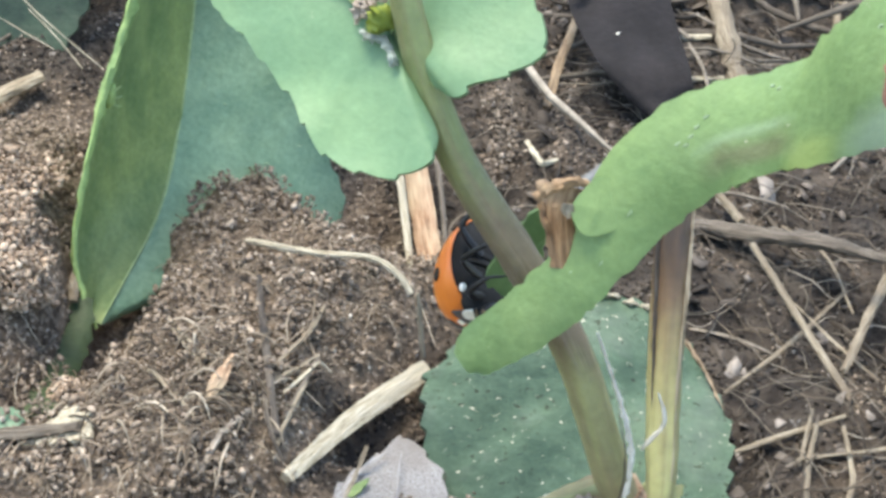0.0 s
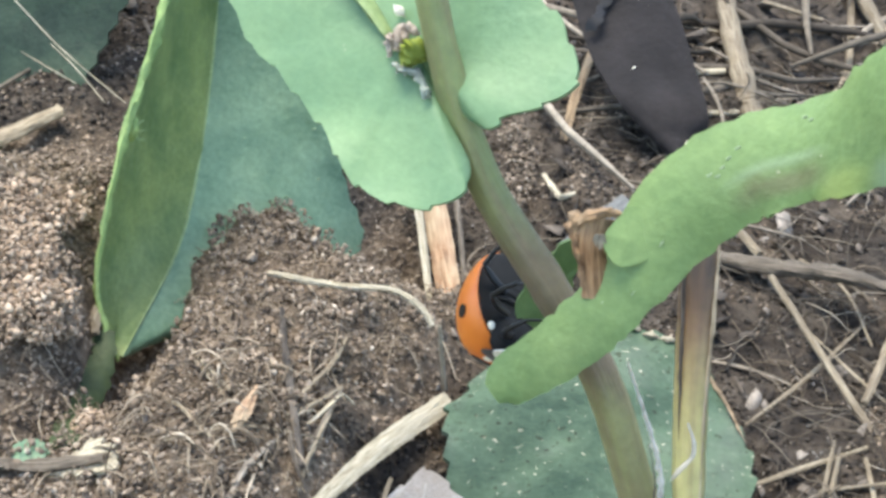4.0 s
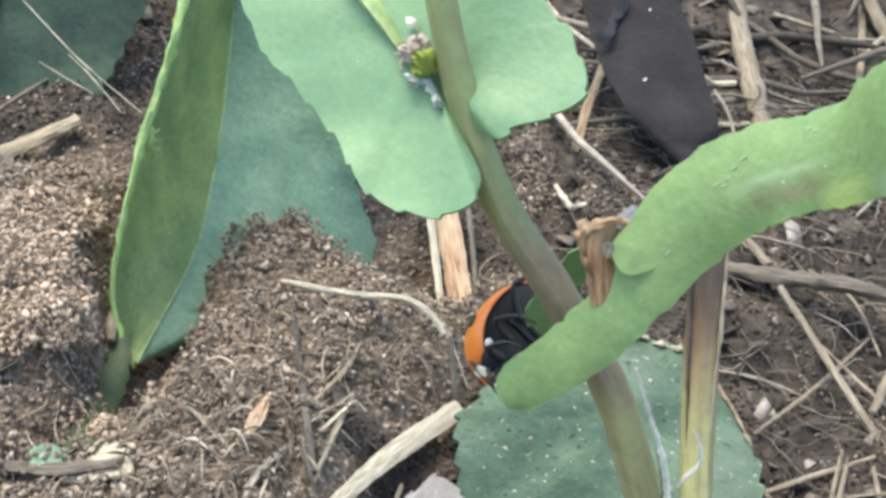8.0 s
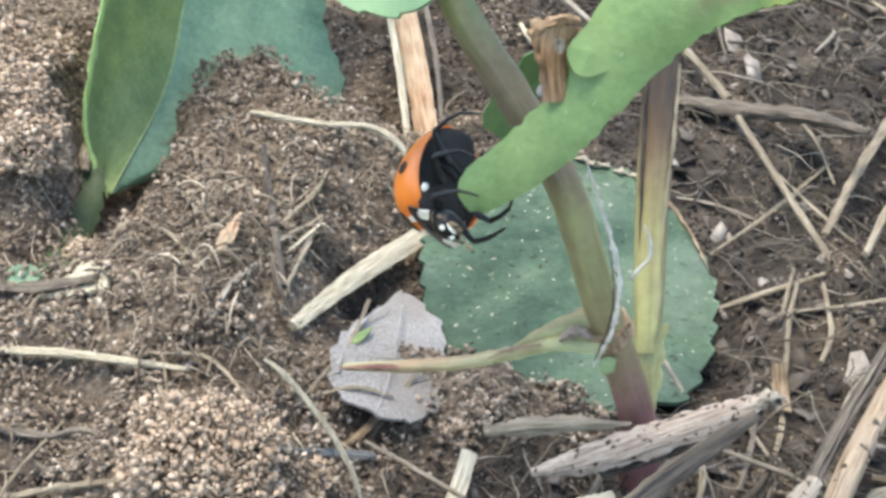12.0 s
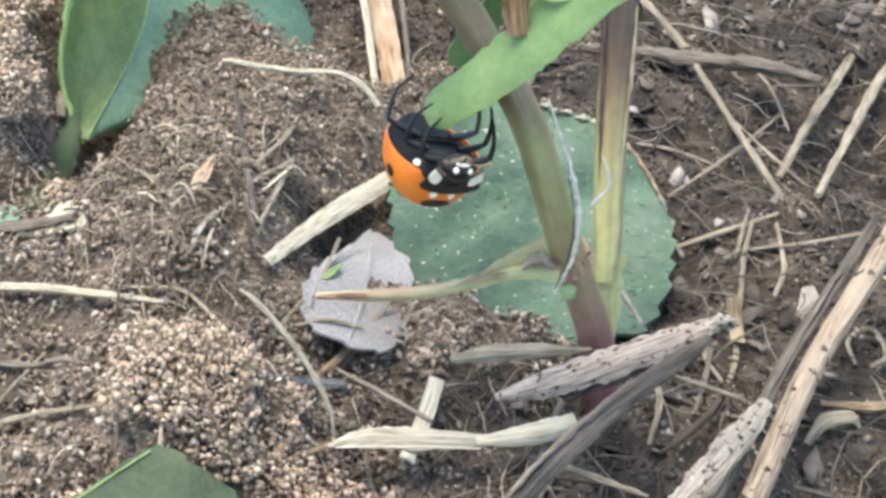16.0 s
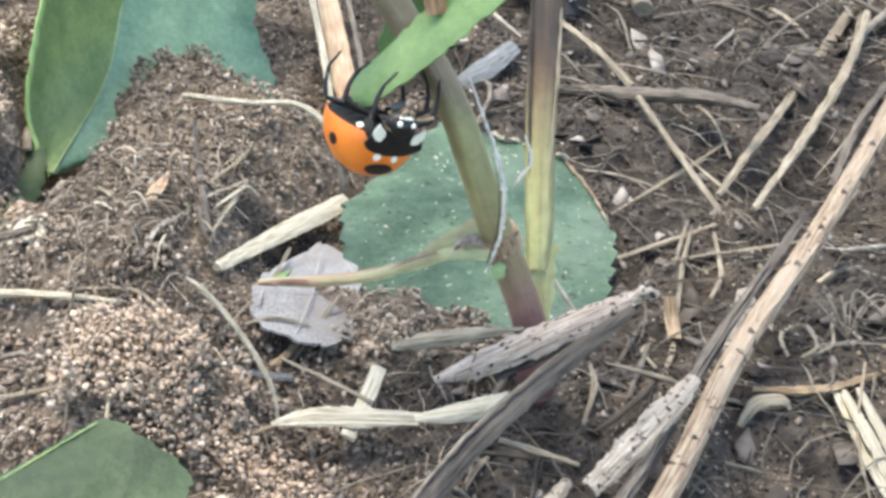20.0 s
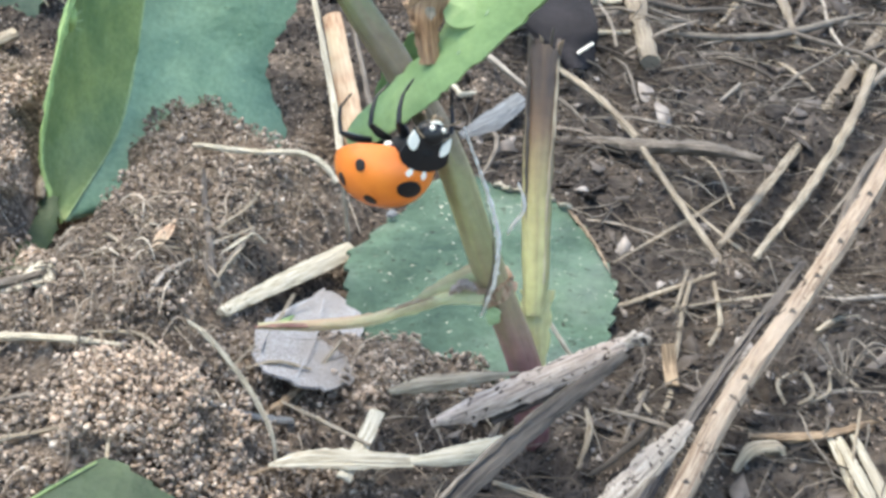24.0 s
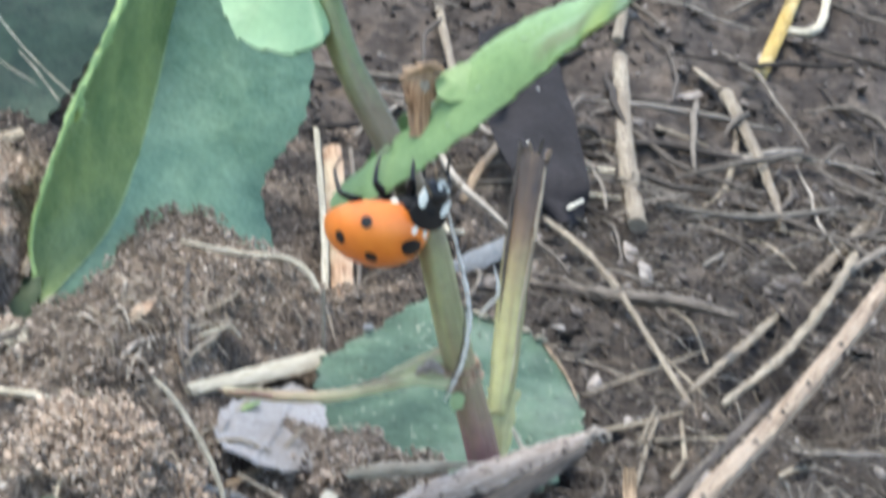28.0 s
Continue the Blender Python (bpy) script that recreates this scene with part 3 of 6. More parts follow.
# the leaf on which the beetle walks
blade_line = [(-11.8, -3.3, 17.2), (-11.2, -3.4, 18.0), (-9.5, -4.0, 20.1), (-8.1, -4.1, 22.0), (-7.3, -3.9, 23.3), (-5.6, -3.3, 26.5), (-3.6, -3.6, 28.8), (-1.9, -4.6, 30.2), (-0.7, -6.2, 31.8), (0.5, -7.9, 34.0), (1.9, -9.2, 35.9), (3.7, -11.1, 38.1)]
blade_wide = [1.0, 2.1, 2.5, 2.6, 2.7, 3.8, 3.9, 3.8, 4.1, 4.8, 4.6, 3.6]
blade_mesh = ribbon(blade_line, blade_wide, 0.2, 72, 13, (0.1, 0.76, -0.65), 0.1, 10, 8, 0.035)
blade = part("leaf_blade", blade_mesh, LEAF_BLADE, plant, "bright green leaf with a rounded end")
face = blade_mesh[0][: 72 * 13].reshape(72, 13, 3)
back_face = blade_mesh[0][72 * 13 :].reshape(72, 13, 3)


def on_blade(k, j, off):
    """A point over the upper face of the leaf, at row k and column j of its grid."""
    k, j = min(max(k, 0), 70.99), min(max(j, 0), 11.99)
    a, b = int(k), int(j)
    u, v = k - a, j - b
    w = ((1 - u) * (1 - v), u * (1 - v), (1 - u) * v, u * v)
    at = ((a, b), (a + 1, b), (a, b + 1), (a + 1, b + 1))
    p = sum(c * face[q] for c, q in zip(w, at))
    d = p - sum(c * back_face[q] for c, q in zip(w, at))
    return p + d / np.linalg.norm(d) * off


def blade_patch(k, j, rk, rj, off, seed):
    """A thin ragged patch that follows the leaf."""
    g = np.random.default_rng(seed)
    rim = 1 + 0.3 * smooth(g.normal(0, 0.7, (9, 1)), 28)[:, 0]
    rim = np.r_[rim, rim[0]]
    return slab(np.array([[on_blade(k + rk * r / 5 * rim[m] * math.cos(m * math.pi / 14), j + rj * r / 5 * rim[m] * math.sin(m * math.pi / 14), off) for m in range(29)] for r in range(6)]), 0.04)


part("midrib", tube([(p[0], p[1] - 0.02, p[2] - 0.02) for p in blade_line[1:]], [0.04, 0.08, 0.1, 0.12, 0.14, 0.15, 0.15], 40, 6, 0.6, 0.05, 9), LEAF_BLADE, blade)
part("side_lobe", disc([(-8.10, -3.90, 24.66), (-8.30, -3.60, 25.16), (-8.00, -3.20, 25.66), (-7.20, -2.80, 26.26), (-5.90, -3.20, 25.56), (-6.40, -3.80, 24.76), (-7.10, -4.00, 24.36), (-7.70, -4.10, 24.36)], (-7.30, -3.50, 25.26), 0.2, 60, 5, 0.1, 0, 0, 81), LEAF_BLADE, blade, "rounded lobe beside the bud")
tints = {}
rows, cols = np.meshgrid(np.arange(72), np.arange(13), indexing="ij")
for zone, k, j, rk, rj in (("whitened", 57.0, 0.8, 4.2, 3.6), ("yellowed", 49.8, 0.6, 3.0, 3.4)):
    far = np.hypot((rows - k - 0.5 * (cols - j)) / rk, (cols - j) / rj) + 0.18 * ripple(rows, cols, 1.6, 12)
    tints[zone] = np.clip(1.5 - 1.4 * far, 0, 1)
# a browned crease along the lower side, and its paler lip
run = np.clip((rows - 36) / 3, 0, 1) * np.clip((50 - rows) / 3, 0, 1)
tints["browned"] = 0.75 * run * np.clip(1.6 - np.abs(cols - 3.0 - 0.5 * ripple(rows, 0 * rows, 2.2, 14)), 0, 1)
tints["whitened"] = np.maximum(tints["whitened"], 0.5 * run * np.clip(1.0 - np.abs(cols - 5.0), 0, 1))
for zone, value in tints.items():
    blade.data.attributes.new(zone, "FLOAT", "POINT").data.foreach_set("value", np.tile(value.ravel(), 2).astype(np.float32))
part("withered_patch", join(blade_patch(61.3, 2.4, 1.9, 1.3, 0.0, 11), blade_patch(60.0, 4.4, 0.7, 1.7, 0.008, 8), blade_patch(63.3, 2.5, 1.5, 0.7, 0.016, 9), blade_patch(59.6, 2.9, 0.8, 1.5, 0.024, 13)), RED_SPOT, blade, "reddish withered patch")
for k, (a, b) in enumerate(((30, 5), (36, 7.0), (36.6, 6.4), (37.2, 7.0), (38, 7.6), (39, 8.2), (46, 9.6), (46.8, 9.0), (60, 9), (66, 5), (26, 4), (22, 7))):
    part("pale_dot", blade_patch(a, b, 0.24, 0.14, 0.02, 20 + k), WHITISH, blade)

part("auricle", disc([(-11.1, 0.8, 19.5), (-11.1, 0.8, 18.7), (-10.7, 0.8, 18.2), (-10.2, 0.8, 18.0), (-9.6, 0.8, 18.3), (-9.2, 0.8, 19.0), (-8.9, 0.8, 20.8), (-8.3, 0.8, 21.8), (-8.6, 0.8, 22.8), (-9.6, 0.8, 22.2), (-10.2, 0.8, 21.3)], (-9.7, 0.9, 20.2), 0.2, 60, 5, 0.3, 9, 0.25, 11), LEAF_BLADE, plant, "small lobe of the leaf base behind the stem")
bud = part("withered_bud", ribbon([(-8.3, -3.7, 22.6), (-8.5, -3.5, 23.6), (-8.7, -3.2, 24.6), (-8.6, -2.7, 25.6)], [0.8, 0.85, 1.0, 1.7, 2.0], 0.3, 24, 9, (0.1, 0.8, -0.55), 0.22, -10, 12, 0.16), BUDBROWN, plant, "shrivelled brown bud")
part("curled_lip", tube([(-9.5, -2.9, 25.1), (-9.0, -3.0, 25.7), (-8.3, -3.0, 26.0), (-7.7, -2.9, 25.9)], [0.2, 0.34, 0.3, 0.14], 16, 8, 0.7, 0.25, 13), BUDBROWN, bud)
part("curled_lip", tube([(-9.4, -3.2, 25.0), (-9.2, -3.4, 24.3), (-8.9, -3.6, 23.7)], [0.12, 0.28, 0.1], 12, 7, 0.6, 0.25, 14), BUDBROWN, bud)
part("dry_scale", disc([(-8.7, -3.6, 25.2), (-8.4, -3.6, 25.4), (-8.2, -3.6, 25.1), (-8.4, -3.7, 24.8)], (-8.45, -3.65, 25.1), 0.08, 16, 3, 0.1, 5, 0.08, 15), PALE, bud, "pale papery scale")

# the upper clasping leaf, round which the stem rises
upper = part("upper_leaf", disc([(-28.4, 10.4, 33.3), (-24.9, 6.0, 30.2), (-23.2, 3.5, 28.5), (-22.1, 2.6, 28.1), (-20.6, 1.1, 27.2), (-19.4, -0.1, 26.5), (-18.6, -1.3, 25.8), (-17.7, -2.0, 25.3), (-15.9, -2.9, 25.3), (-14.7, -3.2, 25.7), (-13.8, -2.9, 26.4), (-13.8, -1.5, 26.9), (-14.7, -0.1, 27.9), (-15.1, 0.5, 28.5),
                               (-14.9, 0.7, 28.6), (-14.4, 0.3, 28.5), (-13.9, -0.5, 28.1), (-13.1, -1.6, 28.3), (-12.4, -1.6, 28.9), (-11.3, -1.6, 29.5), (-10.4, -1.5, 30.1), (-10.0, -1.1, 30.8), (-10.5, -0.1, 31.6), (-11.0, 0.8, 32.3), (-12.2, 2.0, 33.0), (-15.3, 6.1, 36.4), (-20.2, 10.8, 38.5), (-26.4, 13.9, 38.0)],
                              (-16.5, 2.0, 30.2), 0.22, 240, 10, 0.45, 40, 0.2, 15), LEAF_FRESH, plant, "fresh pale green toothed leaf")
part("midrib", tube([(-17.1, 1.9, 29.8), (-17.5, 2.3, 30.2), (-18.4, 3.4, 30.9), (-19.4, 4.5, 31.6), (-21.0, 6.2, 32.7)], [0.15, 0.5, 0.8, 0.95, 0.9], 20, 10, 0.3, 0.05, 16), RIB, upper, "broad pale rib")
part("leaf_axil", tube([(-16.6, 0.6, 29.6), (-16.4, 0.6, 30.0), (-16.2, 0.7, 30.3), (-16.0, 0.9, 30.6)], [0.2, 0.62, 0.7, 0.3], 14, 10, 0.6, 0.18, 17), YELLOW_BUD, upper, "yellowish bud in the leaf axil")
for line in ([(-17.3, 1.2, 29.6), (-17.3, 1.5, 30.1), (-17.0, 1.6, 30.5), (-16.5, 1.5, 30.8), (-16.2, 1.2, 30.7)], [(-17.0, 1.0, 30.0), (-16.9, 1.3, 30.4), (-16.6, 1.2, 30.6)]):
    part("axil_fuzz", tube(line, [0.1, 0.26, 0.3, 0.24, 0.12], 24, 7, 0.7, 0.4, 171), AXIL, upper, "pinkish dry fuzz round the bud")
part("axil_fuzz", tube([(-17.1, 0.9, 29.5), (-16.6, 0.6, 29.4), (-16.1, 0.4, 29.4), (-15.8, 0.0, 29.1), (-15.6, -0.4, 28.8)], [0.12, 0.3, 0.26, 0.2, 0.22], 24, 7, 0.6, 0.4, 172), BLOOM, upper, "whitish fuzz under the bud")
part("white_bead", tube([(-17.2, 2.3, 31.0), (-17.1, 2.4, 31.1), (-17.0, 2.5, 31.2)], [0.14, 0.32, 0.14], 9, 8, 1.0, 0.1, 173), WHITE, upper, "small white bead on the rib")
part("thick_margin", tube([(-14.5, 0.1, 28.9), (-14.4, -0.2, 28.6), (-14.2, -0.5, 28.4), (-13.9, -0.8, 28.3)], [0.1, 0.24, 0.2, 0.08], 16, 7, 0.7, 0.15, 174), LIME, upper, "thick light green margin of the lobe")

# the yellowing dead leaf stalk from the node
dead = part("dead_leaf_stalk", ribbon([(-16.6, -2.7, 6.5), (-13.6, -2.3, 6.6), (-11.0, -2.2, 7.1), (-8.7, -2.3, 8.1), (-6.7, -2.6, 9.2), (-4.7, -2.9, 9.7)], [0.2, 0.5, 0.55, 0.55, 0.7, 1.0], 0.18, 44, 7, (0.0, 0.85, -0.5), 0.35, 40, 18, 0.12), YELLOWING, plant, "yellowing dead leaf stalk with a red tip")
part("wing", ribbon([(-8.5, -2.2, 8.5), (-7.0, -2.2, 9.6), (-5.3, -2.2, 10.6), (-4.7, -2.3, 10.8)], [0.1, 0.7, 1.0, 0.4], 0.1, 20, 6, (0.0, 0.85, -0.5), 0.1, 0, 181, 0.15), YELLOWING, dead, "thin green wing of the dead stalk")
part("node_wart", tube([(-6.6, -3.0, 9.6), (-6.2, -3.0, 10.1), (-5.7, -3.0, 10.3), (-5.2, -3.0, 10.0)], [0.1, 0.36, 0.4, 0.15], 16, 8, 0.7, 0.4, 184), AXIL, dead, "pinkish white scar at the node")
part("red_tip", tube([(-16.8, -2.8, 6.5), (-15.3, -2.6, 6.6), (-14.0, -2.4, 6.6)], [0.06, 0.2, 0.2], 14, 7, 0.6, 0.15, 183), RED_SPOT, dead, "dull red tip")
part("brown_streak", tube([(-9.8, -2.8, 8.0), (-8.7, -2.8, 8.7), (-7.4, -3.0, 9.3)], [0.06, 0.2, 0.08], 14, 6, 0.5, 0.3, 182), BROWN, dead, "brown withered streak")

# ---- the cut hollow stalk ----
stalk = thing("cut_stalk", (-1.6, -1.2, 2.0), "hollow dry brown stalk stump with a torn yellow-green foot", "plant stump")
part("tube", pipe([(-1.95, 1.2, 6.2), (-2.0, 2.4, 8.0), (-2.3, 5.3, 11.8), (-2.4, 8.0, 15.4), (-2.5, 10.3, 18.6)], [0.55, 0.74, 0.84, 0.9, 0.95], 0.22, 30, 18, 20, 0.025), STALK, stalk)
part("torn_foot", ribbon([(-1.9, 2.0, 7.4), (-1.75, 0.9, 5.4), (-1.6, 0.0, 3.6), (-1.45, -0.8, 2.0)], [1.6, 1.4, 0.8, 0.1], 0.3, 20, 7, (0.05, 0.86, -0.5), 0.3, 0, 21, 0.12), STALK, stalk, "pointed torn strip of yellow-green bark")
part("bark_edge", tube([(-1.55, 1.7, 8.0), (-1.7, 4.5, 11.7), (-1.65, 7.1, 15.2), (-1.7, 9.3, 18.2)], [0.05, 0.1, 0.12, 0.08], 30, 6, 0.6, 0.25, 221), PALE, stalk, "pale raised edge of bark")
part("dark_streak", tube([(-2.75, 3.6, 10.4), (-3.05, 6.0, 13.9), (-3.2, 8.5, 17.0), (-3.2, 9.7, 18.5)], [0.04, 0.14, 0.2, 0.14], 30, 7, 0.5, 0.2, 222), DARK, stalk, "dark rotten streak")
for k, (x, z, h) in enumerate(((-3.3, 18.6, 0.9), (-2.8, 18.8, 0.6), (-2.2, 18.8, 1.1), (-1.7, 18.5, 0.7))):
    part("rim_shred", tube([(x, 9.8, z - 0.4), (x + 0.05, 9.7, z + h * 0.5), (x + 0.15 * (k - 1.5), 9.6, z + h)], [0.14, 0.13, 0.04], 9, 6, 0.6, 0.2, 223 + k), (DARK, BROWN)[k % 2], stalk, "frayed brown rim")

# ---- the large folded leaf that rises out of the soil ----
tall = thing("folded_leaf", (-35.5, 24.0, -2.0), "large blue-green leaf folded along its rib, rising from the soil", "leaf")
rib_rail = [(-34.7, 23.6, -2.8), (-33.2, 33.9, -0.1), (-33.1, 40.4, 5.1), (-33.3, 46.0, 11.2), (-33.5, 48.5, 18.5), (-35.2, 47.2, 22.2)]
edge_rail = [(-34.9, 23.0, -2.6), (-36.7, 25.3, 1.6), (-35.9, 29.2, 9.1), (-34.6, 34.0, 15.4), (-34.4, 40.0, 21.0), (-35.2, 47.0, 22.4)]
right_rail = [(-34.6, 24.9, -3.3), (-22.4, 41.0, -4.6), (-23.6, 43.4, 2.1), (-20.9, 45.3, 8.7), (-23.5, 47.2, 17.0), (-35.0, 47.4, 22.5)]
mid_rail = [(-34.6, 24.3, -3.1), (-26.6, 37.2, -2.0), (-28.4, 42.0, 3.6), (-27.2, 45.6, 10.0), (-28.6, 48.2, 18.0), (-35.1, 47.4, 22.3)]
part("left_half", loft([edge_rail, [tuple((np.array(a) * 0.55 + np.array(b) * 0.45) + (-0.5, 0.3, 0)) for a, b in zip(edge_rail, rib_rail)], rib_rail], 70, 12, 0.22, 0.12, (26, 0), 0.25, 23), LEAF_FLAP, tall, "mid-green folded half")
part("right_half", loft([rib_rail, mid_rail, right_rail], 70, 18, 0.22, 0.18, (0, 22), 0.45, 24), LEAF_DARK, tall, "blue-green spread half")
part("midrib", tube([(p[0], p[1] - 0.15, p[2] + 0.1) for p in rib_rail], [0.05, 0.1, 0.2, 0.18, 0.14, 0.1], 40, 8, 0.7, 0.04, 25), RIB, tall, "pale rib")
part("edge_rim", tube([(p[0] + 0.15, p[1] - 0.15, p[2]) for p in edge_rail], [0.12, 0.2, 0.28, 0.4, 0.4, 0.2], 60, 7, 0.6, 0.3, 26), LIME, tall, "thickened light green edge")
span = [smooth(r, 21) for r in (rib_rail, mid_rail, right_rail)]
for k, (u, v) in enumerate(((6, 0.5), (8, 0.3), (9, 0.75), (11, 0.45), (12, 0.7), (7, 0.8), (10, 0.6))):
    q = smooth([r[u] for r in span], 41)[int(40 * v)] + (0, -0.2, 0.1)
    part("pale_speck", tube([q - (0.1, 0, 0), q + (0.02, 0, 0.05), q + (0.12, 0, 0.02)], [0.06, 0.13, 0.05], 5, 6, 0.5, 0.2, 260 + k), WHITISH, tall)
part("petiole", ribbon([(-35.7, 23.8, -1.1), (-35.6, 20.8, -1.9), (-35.5, 16.4, -1.6), (-34.5, 10.5, 0.4)], [1.0, 2.3, 2.4, 1.3], 0.3, 20, 8, (0, 0.8, -0.6), 0.12, 30, 27, 0.14), OLIVE, tall, "dark green leaf stalk in the soil")

aphid_at = np.array((-35.5, 30.6, 9.7))
aphid = thing("aphid", aphid_at, "tiny pale green aphid near the edge of the leaf", "insect")
part("body", tube([aphid_at + d for d in ((-0.1, 0, -0.9), (0, -0.1, -0.3), (0.15, -0.1, 0.35), (0.3, 0, 0.85))], [0.12, 0.4, 0.38, 0.16], 10, 8, 0.9, 0.04, 28), LIME, aphid)
for k, (dx, dz) in enumerate(((0.75, -0.7), (0.85, 0.0), (0.8, 0.7), (-0.7, -0.5), (-0.65, 0.2), (-0.5, 0.8))):
    part("leg", tube([aphid_at + (0.05, -0.05, dz * 0.4), aphid_at + (dx * 0.6, -0.2, dz * 0.8), aphid_at + (dx, 0.1, dz)], [0.06, 0.06, 0.04], 6, 5, 1, 0.05, 29 + k), RIB, aphid)

# ---- the dull leaf flat on the soil behind the stem ----
low = thing("ground_leaf", (-4.5, 20.0, -2.4), "dull green toothed leaf lying flat, sprinkled with soil grains", "leaf")
part("lamina", disc([(-13.9, 19.5, -1.2), (-13.6, 15.6, -1.4), (-12.9, 10.3, -1.4), (-11.4, 7.8, -1.0), (-8.6, 6.6, -0.6), (-6.6, 6.0, -0.5), (-3.0, 5.0, -0.7), (0.8, 5.6, -1.0), (2.2, 8.0, -0.9), (3.2, 10.8, -0.9), (3.7, 14.0, -0.8), (3.9, 18.2, -0.8), (2.8, 22.6, -0.8), (1.2, 26.8, -0.7), (-1.2, 28.4, -0.4), (-4.2, 29.6, -0.4), (-7.6, 31.0, -0.6), (-9.7, 28.0, -0.8), (-11.5, 24.7, -1.0), (-13.2, 21.0, -1.1)],
                    (-4.8, 18.0, -0.9), 0.25, 220, 12, 0.5, 29, 0.5, 31, 0.4), LEAF_LOW, low)
part("midrib", tube([(-1.5, 9.0, -0.4), (-3.0, 15.0, -0.3), (-4.8, 22.0, -0.2), (-6.4, 29.0, -0.4)], [0.35, 0.3, 0.24, 0.12], 20, 8, 0.6, 0.05, 32), RIB, low, "pale rib")
part("torn_edge", tube([(0.9, 27.2, -0.3), (2.0, 24.8, -0.5), (2.9, 22.4, -0.6), (3.7, 18.8, -0.6)], [0.12, 0.2, 0.14, 0.05], 26, 6, 0.5, 0.4, 33), BROWN, low, "brown torn edge")
part("white_crust", join(*[tube([(x, y, z), (x + 0.5, y - 0.3, z + 0.25), (x + 1.0, y - 0.2, z)], [0.1, 0.34, 0.12], 7, 7, 0.6, 0.35, 330 + k) for k, (x, y, z) in enumerate(((-4.6, 29.3, 0.0), (-3.9, 28.6, 0.1), (-3.2, 28.8, 0.0), (-2.1, 28.2, 0.0), (-1.0, 28.1, -0.1), (0.2, 27.4, -0.2)))]), CREAM, low, "whitish crust along the torn end")
part("fleck", disc([(-11.9, 24.3, -0.5), (-11.6, 23.9, -0.5), (-11.2, 24.2, -0.45), (-11.5, 24.7, -0.45)], (-11.55, 24.3, -0.4), 0.2, 20, 3, 0.2, 5, 0.15, 34), BLUEGREY, low, "small whitish fleck")

# ---- other leaves ----
grey = thing("dead_leaf", (-15, 8, -1.5), "brittle grey dead leaf lying on the soil", "leaf")
part("lamina", disc([(-14.6, 12.3, 0.0), (-13.0, 10.7, 0.0), (-12.1, 8.6, 0.0), (-11.8, 3.3, 0.0), (-13.8, 0.8, 0.0), (-16.8, 1.8, 0.6), (-17.9, 4.2, 1.0), (-17.2, 8.0, 0.6), (-15.8, 10.8, 0.2)], (-14.6, 5.6, 0.3), 0.16, 110, 6, 0.45, 15, 0.35, 35), DEADLEAF, grey)
part("midrib", tube([(-14.6, 10.6, 0.5), (-14.6, 4.9, 0.8), (-15.1, 0.9, 0.7)], [0.05, 0.08, 0.04], 16, 6, 0.4, 0.1, 36), DEADLEAF, grey)
part("curled_edge", tube([(-17.4, 3.3, 1.1), (-17.3, 5.8, 1.0), (-16.6, 8.3, 0.8), (-15.4, 10.5, 0.5)], [0.08, 0.16, 0.14, 0.06], 18, 6, 0.6, 0.25, 360), DEADLEAF, grey, "curled grey edge")
lone("green_scrap", disc([(-17.1, 6.2, 0.9), (-16.7, 7.0, 0.9), (-16.1, 7.7, 0.8), (-16.3, 6.8, 0.9), (-16.7, 6.1, 0.9)], (-16.6, 6.8, 0.95), 0.12, 24, 3, 0.1, 6, 0.1, 352), LEAF_FLAP, "small pale green leaf scrap on the dead leaf", "leaf scrap")
corner = thing("buried_leaf", (-23, -14, 1.0), "green leaf half buried under soil crumbs", "leaf")
part("lamina", disc([(-27.5, -16.3, 2.6), (-25.5, -14.1, 3.0), (-23.0, -11.3, 3.4), (-20.8, -12.2, 3.2), (-18.3, -13.7, 2.6), (-18.8, -16.0, 2.0), (-23.0, -18.0, 1.6), (-27.0, -18.5, 1.6)], (-22.8, -15.5, 3.2), 0.22, 110, 7, 0.3, 18, 0.25, 37, 0.3), OLIVE, corner)
part("rim", tube([(-27.3, -16.3, 2.8), (-25.4, -14.2, 3.1), (-23.1, -11.6, 3.5)], [0.06, 0.09, 0.05], 16, 6, 0.6, 0.1, 38), LEAF_FLAP, corner, "lighter green rim")
sprout = thing("curled_leaf", (-3.6, -18.5, 0), "curled blue-green leaf tip at the foot of the litter", "leaf")
part("lamina", loft([[(-7.0, -20.9, 1.0), (-4.3, -19.1, 1.6), (-0.5, -20.2, 1.0)], [(-6.5, -21.5, 2.0), (-4.1, -19.5, 2.8), (-1.1, -21.0, 2.0)], [(-5.9, -22.2, 1.4), (-3.9, -20.8, 1.9), (-1.5, -21.8, 1.4)]], 30, 9, 0.2, 0.1, (0, 0), 0, 39), LEAF_LOW, sprout)
back = thing("shaded_leaf", (-50, 62, -2), "broad green leaf behind the folded leaf, shade painted into its colour", "leaf")
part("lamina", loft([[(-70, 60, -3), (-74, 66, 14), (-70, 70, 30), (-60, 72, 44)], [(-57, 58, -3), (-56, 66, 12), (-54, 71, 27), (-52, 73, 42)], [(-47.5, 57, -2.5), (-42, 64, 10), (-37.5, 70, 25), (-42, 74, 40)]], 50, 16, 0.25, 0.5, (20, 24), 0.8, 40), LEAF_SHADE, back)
# the rib takes the same green, darkened for shade
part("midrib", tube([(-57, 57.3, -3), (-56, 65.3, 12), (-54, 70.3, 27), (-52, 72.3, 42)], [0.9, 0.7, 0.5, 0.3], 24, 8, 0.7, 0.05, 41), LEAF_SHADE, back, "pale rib")
